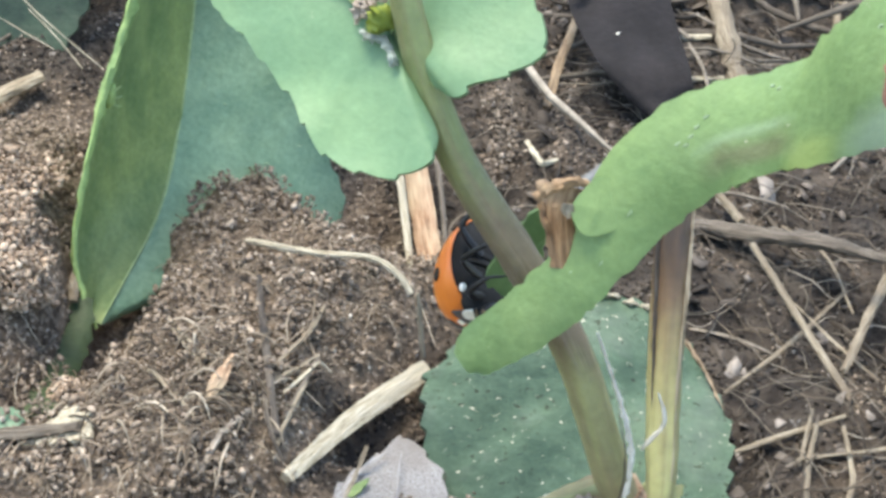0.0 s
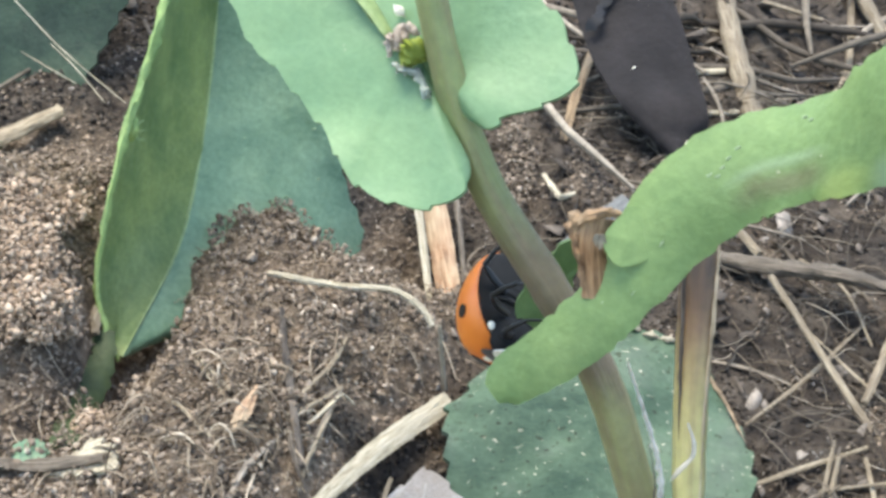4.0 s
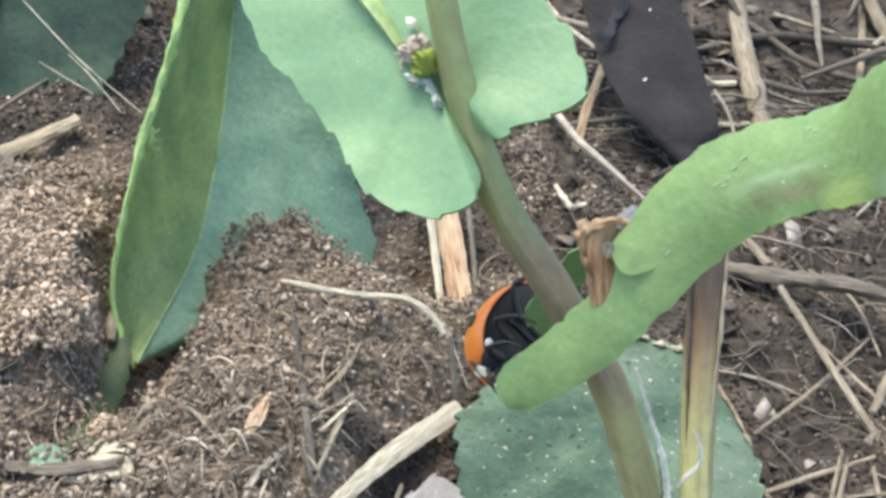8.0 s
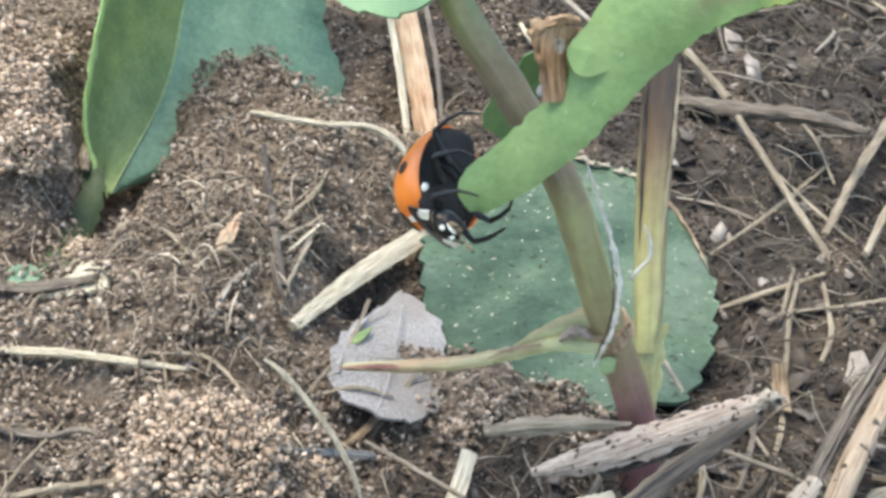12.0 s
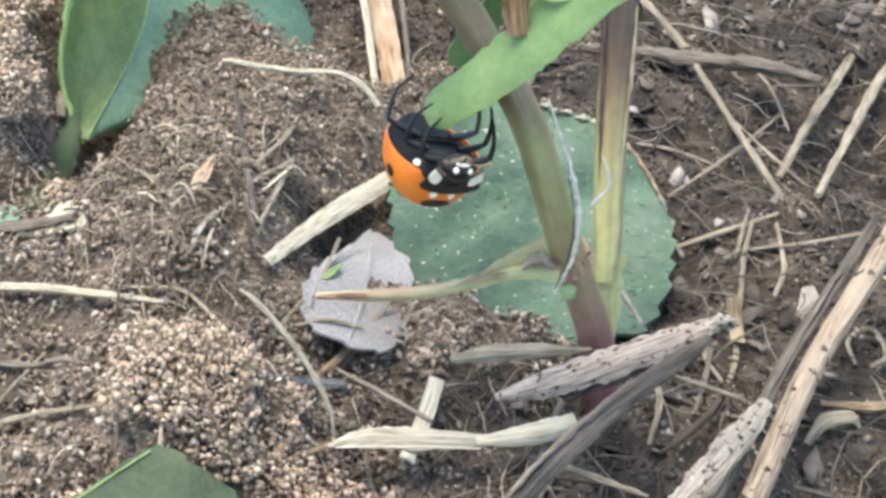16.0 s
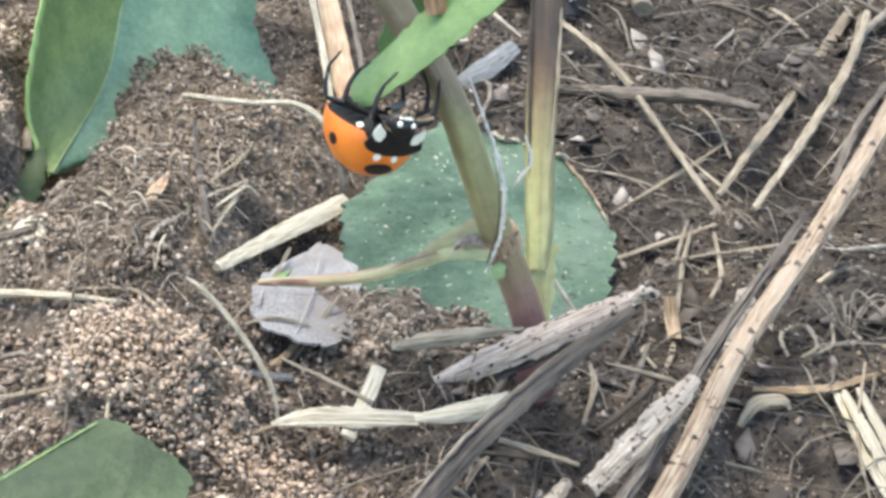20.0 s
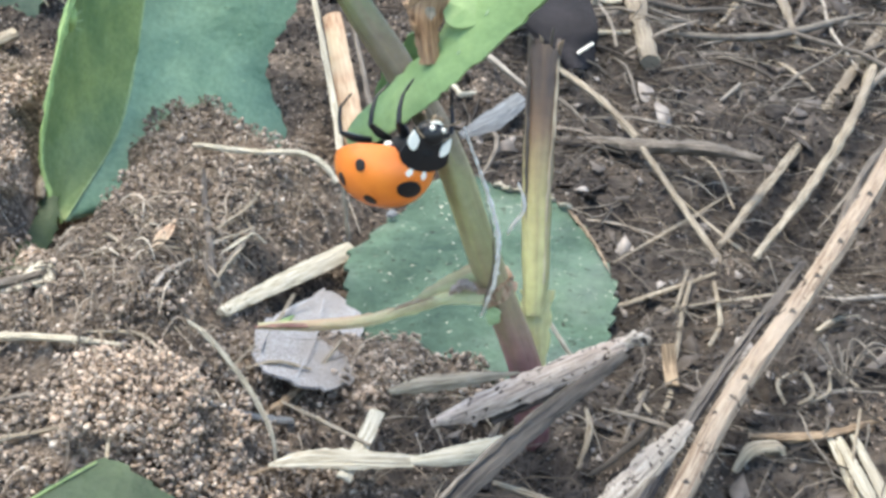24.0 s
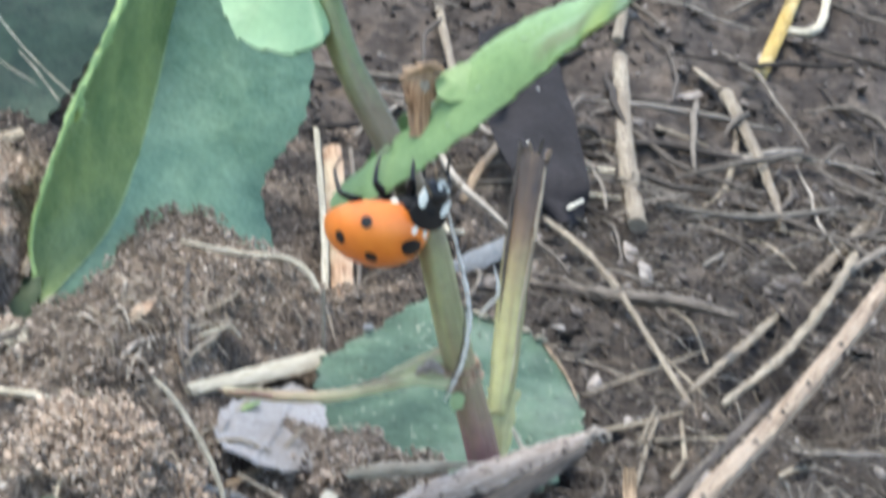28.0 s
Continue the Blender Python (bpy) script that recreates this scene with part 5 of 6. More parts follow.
lone("brown_root", tube([(11.1, 1.5, -0.8), (13.4, 1.0, -0.3), (15.8, 1.9, -0.4), (19.2, 4.5, -0.9)], [0.3, 0.4, 0.35, 0.2], 20, 7, 0.7, 0.15, 95), BROWN, "hairy brown root on dark soil", "root")
lying("twig", [(16.8, 13.8), (18.5, 15.4), (20.3, 17.3)], [0.2, 0.25, 0.15], PALE, "small pale twig on dark soil", "twig", 0.4, 0.8, 96)
lone("thin_root", tube([(-1.0, 6.6, 3.0), (-0.0, 5.7, 2.0), (1.0, 4.8, 1.0)], [0.14, 0.2, 0.14], 12, 6, 0.8, 0.1, 97), CREAM, "thin pale root by the stalk foot", "root")
lone("thin_straw", tube([(-15.4, -1.9, 1.2), (-13.1, -3.3, 1.2), (-10.2, -5.2, 1.2)], [0.1, 0.15, 0.12], 14, 6, 0.8, 0.1, 98), PALE, "very thin pale straw on crumbs", "straw")
lone("thin_straw", tube([(-3.5, -7.9, 1.5), (-1.6, -8.6, 1.5), (0.5, -9.4, 1.5)], [0.2, 0.22, 0.12], 14, 6, 0.8, 0.1, 99), PALE, "thin straw stub among dark litter", "straw")
lying("straw", [(-12.9, 5.1), (-14.1, 3.0), (-15.3, 1.3)], [0.12, 0.16, 0.14], PALE, "thin straw against the dead leaf", "straw", 0.8, 0.8, 100)
lying("bark_sliver", [(-37.9, 8.5), (-34.8, 8.4), (-31.3, 7.4)], [0.5, 0.7, 0.4], GREY, "grey bark sliver with a ragged end", "bark", 0.4, 0.5, 105)
lone("pale_chip", disc([(-34.8, 8.2, 0.7), (-33.7, 9.4, 1.0), (-32.9, 10.0, 1.5), (-31.9, 9.0, 2.2), (-30.9, 8.0, 2.6), (-30.8, 6.7, 2.5), (-32.8, 7.2, 1.5)], (-32.6, 8.2, 1.7), 0.25, 60, 5, 0.5, 11, 0.5, 106), CREAM, "ragged whitish leaf scrap", "leaf scrap")
lone("dry_scrap", ribbon([(-25.0, 9.1, 3.7), (-24.6, 10.6, 4.2), (-24.4, 13.3, 3.8)], [0.2, 0.95, 0.1], 0.12, 14, 5, (0, 0.8, -0.6), 0.25, 20, 107), PINK, "small tan dry leaf scrap on the clod", "leaf scrap")
lying("thin_straw", [(-29.2, 18.6), (-27.4, 15.8), (-25.8, 13.1)], [0.12, 0.16, 0.12], PALE, "short pale straw on the clod", "straw", 0.7, 0.8, 108)
lying("rootlet", [(-22.7, 12.4), (-21.3, 14.7), (-20.1, 17.1)], [0.12, 0.16, 0.1], PALE, "thin forked rootlet on the clod", "root", 0.7, 0.8, 109)
lying("rootlet", [(-21.0, 9.9), (-20.7, 13.4), (-20.1, 17.0)], [0.12, 0.14, 0.1], GREY, "thin grey rootlet on the clod", "root", 0.7, 0.8, 110)
lying("rootlet", [(-24.7, 23.4), (-23.3, 17.1), (-21.1, 8.3)], [0.2, 0.26, 0.22], DARK, "dark root down the side of the clod", "root", 0.6, 0.7, 111)
lone("white_root", tube([(-8.8, 48.3, 0.0), (-7.7, 44.3, 0.6), (-6.6, 45.7, 0.2)], [0.2, 0.35, 0.2], 14, 7, 0.7, 0.2, 113), CREAM, "whitish root hairs behind the stem", "root")

for k, (a, b, c, r) in enumerate((((3.1, 15.5), (6.9, 17.4), (10.6, 18.2), 0.2), ((7.8, 14.9), (8.3, 16.8), (8.9, 19.1), 0.16), ((7.0, 14.8), (9.1, 15.9), (12.9, 15.7), 0.14), ((4.0, 21.1), (8.4, 26.8), (13.8, 35.8), 0.16), ((9.7, 11.1), (10.7, 14.1), (10.5, 17.7), 0.2),
                                 ((3.7, -1.5), (4.4, 1.1), (5.8, 7.2), 0.18), ((11.8, -0.2), (12.9, 0.7), (13.6, 1.6), 0.2), ((1.6, 1.2), (1.7, -1.6), (1.1, -4.1), 0.2), ((7.6, 10.6), (8.3, 15.0), (9.1, 18.4), 0.16), ((5.2, 0.5), (5.1, 5.4), (6.0, 7.1), 0.16),
                                 ((4.6, -2.0), (6.9, 5.5), (6.8, 9.3), 0.18), ((3.4, 3.3), (4.4, 5.7), (5.3, 8.8), 0.16), ((7.5, 9.6), (8.3, 14.8), (8.9, 17.5), 0.2), ((20.9, 63.2), (22.0, 60.0), (22.8, 54.3), 0.3), ((24.9, 79.0), (24.8, 75.3), (22.5, 69.0), 0.3))):
    lying("thin_straw", [a, b, c], [r * 0.7, r, r * 0.6], (PALE, GREY)[k % 3 == 2], "thin pale straw crossing other litter", "straw", 0.5, 0.8, 300 + k, 6, 10, "crossing straws")
lone("brown_stub", ribbon([(6.8, 9.0, 0.3), (7.0, 8.1, -0.7), (7.1, 6.5, -1.1)], [0.7, 0.75, 0.7], 0.2, 10, 5, (0, 0.8, -0.5), 0.2, 0, 330), BROWN, "short upright brown straw stub", "straw")
lone("curled_scrap", ribbon([(10.1, -1.1, -1.5), (10.9, -0.5, -0.3), (12.4, 0.0, -0.2), (13.0, 0.0, -0.9)], [0.3, 0.8, 0.7, 0.2], 0.12, 16, 5, (0, 0.7, -0.7), 0.3, 40, 331), PALE, "curled pale leaf scrap by the spotted stem", "leaf scrap")
lone("brown_tuft", join(*[tube([(17.6, 7.7, -0.9), (15.6 + 0.5 * k, 9.2 + 0.4 * (k % 3), 0.6 + 0.5 * (k % 2)), (15.0 + 0.9 * k, 8.0 + 0.9 * (k % 4), -0.6 + 0.6 * (k % 3))], [0.05, 0.09, 0.05], 10, 5, 1, 0.1, 340 + k) for k in range(9)]), GREY, "tuft of fine grey-brown root hairs", "roots")


# ---- the ladybird: built round its middle, head towards +x, back towards +z ----
def ball(centre, radii, n=9, m=14):
    v, f = [], []
    for a in range(n + 1):
        w = math.pi * a / n
        for b in range(m):
            u = 2 * math.pi * b / m
            v.append((centre[0] + radii[0] * math.cos(w), centre[1] + radii[1] * math.sin(w) * math.cos(u), centre[2] + radii[2] * math.sin(w) * math.sin(u)))
    for a in range(n):
        for b in range(m):
            b2 = (b + 1) % m
            f.append((a * m + b, a * m + b2, (a + 1) * m + b2, (a + 1) * m + b))
    return np.array(v), f


def wing_point(x, w, side, out=1.0):
    """A point of the high-domed wing cases at length x, w radians down from the seam."""
    q = (x + 0.6) / (2.45 if x > -0.6 else 3.35)
    s = max(0.0, 1 - abs(q) ** (2.4 if q > 0 else 1.95))
    return (x, side * (0.012 + 2.15 * s**0.56 * abs(math.sin(w)) ** 0.94 * out), -0.45 + 2.35 * s**0.6 * math.cos(w) * out)


def wing_case(side):
    g = np.array([[wing_point(1.84 - 5.8 * a / 34, 1.72 * b / 20, side) for b in range(21)] for a in range(35)])
    return slab(g, 0.09)


def on_case(x, w, side, off=0.08):
    """A point a little over the wing case."""
    q = np.array(wing_point(x, w, side))
    d = q - (x * 0.75, 0, -0.45)
    return q + d / np.linalg.norm(d) * off


def wing_spot(side, x0, w0, rx, rw, off=0.08):
    g = np.array([[on_case(x0 + rx * (a / 5) * math.cos(b * math.pi / 12), abs(w0 + rw * (a / 5) * math.sin(b * math.pi / 12)), side, off) for b in range(25)] for a in range(6)])
    return slab(g, 0.04)


def seam_spot(x0, rx, rw):
    """The one spot that lies across the seam, behind the neck shield."""
    rows = []
    for a in range(6):
        ws = [rw * a / 5 * math.sin(b * math.pi / 12) for b in range(25)]
        rows.append([on_case(x0 + rx * a / 5 * math.cos(b * math.pi / 12), abs(w), 1 if w >= 0 else -1, 0.09) for b, w in enumerate(ws)])
    return slab(np.array(rows), 0.04)


def shield_point(u, w, out=0.0):
    """The neck shield: u from its hind to its front edge, w from -1 to 1 across; it slopes down to the head."""
    half = 1.5 - 0.4 * u
    drop = 0.62 * (1 - math.cos(1.4 * w)) / 0.83
    return (1.72 + 0.86 * u + 0.3 * w * w * (1.2 - u) + 0.8 * out, (half + out) * math.sin(1.4 * w) / 0.985, 0.3 - 1.1 * u - 0.3 * u * u - drop + 0.7 * out)


def shield(u0, u1, w0, w1, out=0.0, n=12, round_off=0.0):
    g = []
    for a in range(n + 1):
        row = []
        for b in range(n + 1):
            p, q = 2 * a / n - 1, 2 * b / n - 1
            if round_off:
                p, q = p * (1 - round_off * q * q), q * (1 - round_off * p * p)
            row.append(shield_point(u0 + (u1 - u0) * (p + 1) / 2, w0 + (w1 - w0) * (q + 1) / 2, out))
        g.append(row)
    return slab(np.array(g), 0.05)


beetle = tagged(new("ladybird"), "orange ladybird with black spots clinging to the leaf end", "beetle")
beetle.empty_display_size = 0.002
under = []
for a in range(31):
    edge = np.array(wing_point(1.8 - 5.68 * a / 30, 1.6, 1))
    under.append([(edge[0], 0.985 * edge[1] * v, edge[2] + 0.04 - 0.6 * min(1.0, edge[1]) * (1 - v * v)) for v in np.sin(np.linspace(-math.pi / 2, math.pi / 2, 17))])
part("underside", slab(np.array(under), 0.06), BELLY, beetle, "black underside")
part("breast_plate", ball((1.2, 0, -0.75), (1.2, 1.35, 0.75), 10, 16), BELLY, beetle, "black breast")
for k in range(5):
    wide, up = 1.45 - 0.2 * k, 0.14 + 0.02 * k
    x = -0.6 - 0.52 * k
    part("belly_segment", tube([(x, -wide, up - 1.0), (x - 0.05, -wide * 0.5, up - 1.27 + 0.04 * k), (x, 0, up - 1.33 + 0.05 * k), (x - 0.05, wide * 0.5, up - 1.27 + 0.04 * k), (x, wide, up - 1.0)], [0.1, 0.15, 0.16, 0.15, 0.1], 14, 8, 0.5, 0.05, 120 + k), BELLY, beetle)
for side in (1, -1):
    case = part("wing_case", wing_case(side), SHELL, beetle, "glossy orange wing case")
    part("turned_rim", tube([wing_point(1.75 - 5.66 * a / 16, 1.66, side) for a in range(17)], [0.05, 0.07, 0.06, 0.03], 34, 6, 1, 0.02, 119), SHELL, case, "paler turned-up rim")
    for x0, w0, rx, rw in ((-0.07, 1.27, 0.31, 0.13), (-0.48, 0.44, 0.31, 0.16), (-1.9, 1.0, 0.3, 0.16)):
        part("spot", wing_spot(side, x0, w0, rx, rw), BLACK, case, "black spot")
    part("pale_mark", wing_spot(side, 1.62, 0.44, 0.09, 0.17, 0.09), WHITE, case, "ivory mark beside the seam")
    part("side_mark", ball((1.0, side * 1.36, -0.82), (0.24, 0.2, 0.15), 7, 10), WHITE, beetle, "small white mark under the shoulder")
part("seam_spot", seam_spot(1.2, 0.3, 0.42), BLACK, beetle, "large black spot on the seam")
collar = part("neck_shield", shield(0, 1, -1, 1), BLACK, beetle, "black neck shield")
part("front_rim", tube([shield_point(1.0, -0.9 + 0.18 * k, 0.03) for k in range(11)], [0.03, 0.06, 0.06, 0.03], 22, 6, 1, 0.03, 118), BROWN, collar, "thin pale front edge")
for side in (1, -1):
    part("white_mark", shield(0.5, 0.92, side * 0.42, side * 0.97, 0.045, 8, 0.16), WHITE, collar, "white corner mark")
head = part("head", ball((2.42, 0, -1.5), (0.6, 0.78, 0.64), 12, 16), BLACK, beetle, "black head")
for side in (1, -1):
    part("eye", ball((2.58, side * 0.64, -1.58), (0.2, 0.17, 0.22), 7, 9), BLACK, head, "black eye")
    part("face_dot", ball((2.93, side * 0.34, -1.62), (0.13, 0.14, 0.15), 7, 10), WHITE, head, "white dot")
    part("feeler", tube([(2.75, side * 0.5, -1.88), (3.0, side * 0.85, -2.0), (3.2, side * 1.15, -2.2)], [0.04, 0.05, 0.09], 9, 6, 1, 0.03, 125), BROWN, head, "short brown feeler")
    part("jaw", tube([(2.75, side * 0.22, -1.95), (2.9, side * 0.22, -2.18), (2.82, side * 0.06, -2.3)], [0.14, 0.12, 0.05], 7, 6, 1, 0.03, 126), BROWN, head, "brown mouthpart")
part("lip", tube([(2.78, -0.36, -1.88), (2.92, -0.12, -1.92), (2.92, 0.12, -1.92), (2.78, 0.36, -1.88)], [0.05, 0.09, 0.09, 0.05], 10, 6, 1, 0.03, 127), WHITE, head, "pale upper lip")
LEGS = []
for hip, knee, ankle, toe in (((1.35, 0.6, -1.25), (2.05, 1.6, -1.75), (2.1, 1.5, -3.1), (2.4, 1.15, -3.9)), ((0.3, 0.8, -1.25), (0.35, 2.1, -1.7), (0.4, 1.9, -3.1), (0.7, 1.4, -3.8)), ((-0.9, 0.8, -1.25), (-1.7, 2.2, -1.4), (-2.3, 2.0, -2.8), (-2.2, 1.5, -3.6))):
    for side in (1, -1):
        h, k, a, t = [np.array((p[0], side * p[1], p[2])) for p in (hip, knee, ankle, toe)]
        leg = new("leg", solid("leg", tube([h, (h + k) / 2 + (0, 0, 0.08), k], [0.22, 0.27, 0.16], 8, 8, 0.7, 0.02, 130), BLACK, h))
        leg.parent, leg.location = beetle, h * MM
        tagged(leg, "black jointed leg")
        part("shin", tube([k, (k + a) / 2 + (0, side * 0.08, 0), a], [0.14, 0.12, 0.09], 8, 7, 0.9, 0.02, 131), BLACK, leg)
        part("foot", tube([a, (a + t) / 2, t], [0.08, 0.085, 0.05], 7, 7, 0.8, 0.05, 132), BLACK, leg)
        LEGS.append((leg, h, side))


# ---- loose straws, each a thing of its own ----
rng = np.random.default_rng(11)
straw_shapes = []
for k in range(9):
    long, thick_r = rng.uniform(4, 13), rng.uniform(0.1, 0.3)
    bend = rng.uniform(-0.12, 0.12, 2) * long
    mesh = tube([(-long / 2, 0, 0), (0, bend[0], abs(bend[1]) * 0.5), (long / 2, 0, 0)], [thick_r * 0.7, thick_r, thick_r * 0.6], 10, 6, rng.uniform(0.45, 0.9), 0.12, 200 + k)
    straw_shapes.append((solid("loose_straw", mesh, (GREY, PALE, LITTER, GREY, BROWN, PALE, DARK, GREY, PALE)[k], np.zeros(3)), thick_r, (GREY, PALE, LITTER, GREY, BROWN, PALE, DARK, GREY, PALE)[k].name))
count = 0
while count < 78:
    x, y = rng.uniform(-2, 42), rng.uniform(-26, 84)
    if count % 5 == 0:
        x, y = rng.uniform(-40, 0), rng.uniform(-20, 12)
    if -13 < x < 4.5 and 8 < y < 34:
        continue
    me, r, look_of = straw_shapes[int(rng.integers(9))]
    if x < 0 and r > 0.2:
        continue
    ob = new("loose_straw", me)
    turn = rng.uniform(0, 360)
    c, s = math.cos(math.radians(turn)), math.sin(math.radians(turn))
    rise = float(soil(x + 3 * c, y + 3 * s) - soil(x - 3 * c, y - 3 * s))
    ob.matrix_basis = pose(x * MM, y * MM, (float(soil(x, y)) + r * 0.7 + 0.25) * MM, 0, -math.degrees(math.atan2(rise, 6)) + rng.uniform(-6, 6), turn)
    tagged(ob, f"loose bit of {look_of} on the soil", "straw", "loose straws on the soil")
    count += 1


# ---- stuff: soil crumbs, root fibres, far litter ----
def stuff(name, v, f, material, label, category):
    me = bpy.data.meshes.new(name)
    me.vertices.add(len(v))
    me.vertices.foreach_set("co", (v * MM).ravel())
    size = f.shape[1]
    me.loops.add(f.size)
    me.loops.foreach_set("vertex_index", f.ravel())
    me.polygons.add(len(f))
    me.polygons.foreach_set("loop_start", np.arange(0, f.size, size))
    me.materials.append(material)
    me.update(calc_edges=True)
    me.validate()
    return tagged(new(name, me), label, category, kind="stuff")


GOLD = (1 + 5**0.5) / 2
ICO = np.array([(-1, GOLD, 0), (1, GOLD, 0), (-1, -GOLD, 0), (1, -GOLD, 0), (0, -1, GOLD), (0, 1, GOLD), (0, -1, -GOLD), (0, 1, -GOLD), (GOLD, 0, -1), (GOLD, 0, 1), (-GOLD, 0, -1), (-GOLD, 0, 1)]) / 1.9
ICO_FACES = np.array([0, 11, 5, 0, 5, 1, 0, 1, 7, 0, 7, 10, 0, 10, 11, 1, 5, 9, 5, 11, 4, 11, 10, 2, 10, 7, 6, 7, 1, 8, 3, 9, 4, 3, 4, 2, 3, 2, 6, 3, 6, 8, 3, 8, 9, 4, 9, 5, 2, 4, 11, 6, 2, 10, 8, 6, 7, 9, 8, 1]).reshape(-1, 3)


OCTA = np.array([(1, 0, 0), (-1, 0, 0), (0, 1, 0), (0, -1, 0), (0, 0, 1), (0, 0, -1)]) * 1.1
OCTA_FACES = np.array([0, 2, 4, 2, 1, 4, 1, 3, 4, 3, 0, 4, 2, 0, 5, 1, 2, 5, 3, 1, 5, 0, 3, 5]).reshape(-1, 3)


def grains(g, n, ball, radius):
    """n angular crumbs of their own shapes, turned every way."""
    shape = ball[None] * g.uniform(0.35, 1.6, (n, len(ball), 1)) * g.uniform(0.4, 1.35, (n, 1, 3)) * radius[:, None, None]
    q = g.normal(0, 1, (n, 4))
    a, b, c, d = (q / np.linalg.norm(q, axis=1)[:, None]).T
    turn = np.array([[1 - 2 * (c * c + d * d), 2 * (b * c - a * d), 2 * (b * d + a * c)], [2 * (b * c + a * d), 1 - 2 * (b * b + d * d), 2 * (c * d - a * b)], [2 * (b * d - a * c), 2 * (c * d + a * b), 1 - 2 * (b * b + c * c)]])
    return np.einsum("ijn,nkj->nki", turn, shape)


def crumbs(name, xy, radius, material, label, seed, sink=0.25, ball=ICO, faces=ICO_FACES):
    g = np.random.default_rng(seed)
    n, m = len(xy), len(ball)
    z = soil(xy[:, 0], xy[:, 1]) + radius * (1 - sink) * g.uniform(-0.4, 1.0, n)
    v = grains(g, n, ball, radius) + np.stack([xy[:, 0], xy[:, 1], z], 1)[:, None]
    f = (faces[None] + m * np.arange(n)[:, None, None]).reshape(-1, 3)
    return stuff(name, v.reshape(-1, 3), f, material, label, "soil")


g = np.random.default_rng(5)
area = np.stack([g.uniform(-58, 48, 380000), g.uniform(-30, 76, 380000)], 1)
share = tan_share(area)
pick = g.uniform(0, 1, len(area))
light = area[pick < share * 0.5]
crumbs("soil_crumbs", light, np.clip(g.lognormal(-2.38, 0.36, len(light)), 0.05, 0.2), CRUMB, "light brown dry soil crumbs heaped in clods", 6)
rest = area[(pick > 0.68 + 0.16 * (area[:, 0] > 3)) & (share < 0.5)]
crumbs("dark_soil_crumbs", rest, np.clip(g.lognormal(-2.15, 0.4, len(rest)), 0.05, 0.3), DARK_CRUMB, "dark damp soil crumbs, also painting shade in hollows", 7, 0.25, OCTA, OCTA_FACES)
wide = np.stack([g.uniform(-110, 130, 12000), 66 + 150 * g.uniform(0, 1, 12000) ** 1.3], 1)
crumbs("far_soil_crumbs", wide, np.clip(g.lognormal(-1.35, 0.5, len(wide)), 0.1, 0.7), DARK_CRUMB, "coarse brown soil crumbs on the rising ground", 8, 0.25, OCTA, OCTA_FACES)


def heaps(name, centres, material, label, seed):
    """Crumbs stuck together in lumps; centres: x, y, radius, height over the soil, number of crumbs."""
    g = np.random.default_rng(seed)
    rows = []
    for x, y, r, h, n in centres:
        d = g.normal(0, 1, (int(n), 3))
        d = d / np.linalg.norm(d, axis=1)[:, None] * g.uniform(0.45, 1.0, (int(n), 1))
        rows.append(np.stack([x + d[:, 0] * r, y + d[:, 1] * r, soil(x, y) + h * (0.1 + np.abs(d[:, 2])), g.lognormal(-2.24, 0.4, int(n))], 1))
    p = np.concatenate(rows)
    n, size = len(p), np.clip(p[:, 3], 0.06, 0.25)
    shape = grains(g, n, ICO, size)
    f = (ICO_FACES[None] + 12 * np.arange(n)[:, None, None]).reshape(-1, 3)
    return stuff(name, (shape + p[:, None, :3]).reshape(-1, 3), f, material, label, "soil")


spots = np.stack([g.uniform(-50, -4, 1500), g.uniform(-24, 40, 1500)], 1)
spots = spots[(tan_share(spots) > 0.5) & (((spots[:, 0] + 4.6) / 9.6) ** 2 + ((spots[:, 1] - 20.5) / 13) ** 2 > 1) & (((spots[:, 0] + 15) / 4) ** 2 + ((spots[:, 1] - 8) / 6) ** 2 > 1)]
sizes = g.uniform(0.5, 1.5, len(spots))
lumps = [(x, y, r, r * 0.9, 12 + 22 * r * r) for (x, y), r in zip(spots, sizes)]
clear = np.array([(-20.4, 7.0), (-19.1, 11.8), (-17.7, 16.4), (-15.8, 19.9), (-14.0, 23.1)])
lumps = [q for q in lumps if np.min(np.hypot(clear[:, 0] - q[0], clear[:, 1] - q[1])) > 2.4 and math.hypot(q[0] + 35.2, (q[1] - 22.5) * 0.6) > 3.2 and not (-38.2 < q[0] < -31.5 and 22 < q[1] < 36)]
lumps += [(x, y, 1.5, 2.4, 170) for x, y in ((-11.3, 54.8), (-10.4, 52.0), (-10.4, 48.2), (-10.8, 45.9))]
# the high clod by the half-buried leaf, and the ridge of crumbs beside it
clod = [(x, y, 1.9, 2.6, 430) for x, y in ((-24.6, -8.0), (-23.4, -6.9), (-21.7, -6.3), (-20.3, -6.6), (-22.2, -8.5), (-20.2, -8.3), (-24.6, -5.5))]
clod += [(x, y, 1.2, 1.3, 110) for x, y in ((-19.3, -8.8), (-17.9, -8.5), (-16.5, -8.5), (-15.1, -8.4), (-13.5, -8.9), (-17.6, -7.0), (-17.4, -4.9), (-10.6, -5.9), (-9.4, 1.2), (-10.6, 0.6), (-26.5, -11.6), (-25.1, -11.6), (-5.7, 4.4), (-3.9, 10.0))]
clod += [(x, y, 1.4, 1.7, 160) for x, y in ((-20.7, -9.6), (-19.3, -9.6), (-18.0, -9.5), (-16.6, -9.4), (-15.2, -10.0), (-13.6, -11.6), (-12.2, -13.5), (-10.9, -14.4), (-9.7, -14.4), (-8.4, -15.1))]
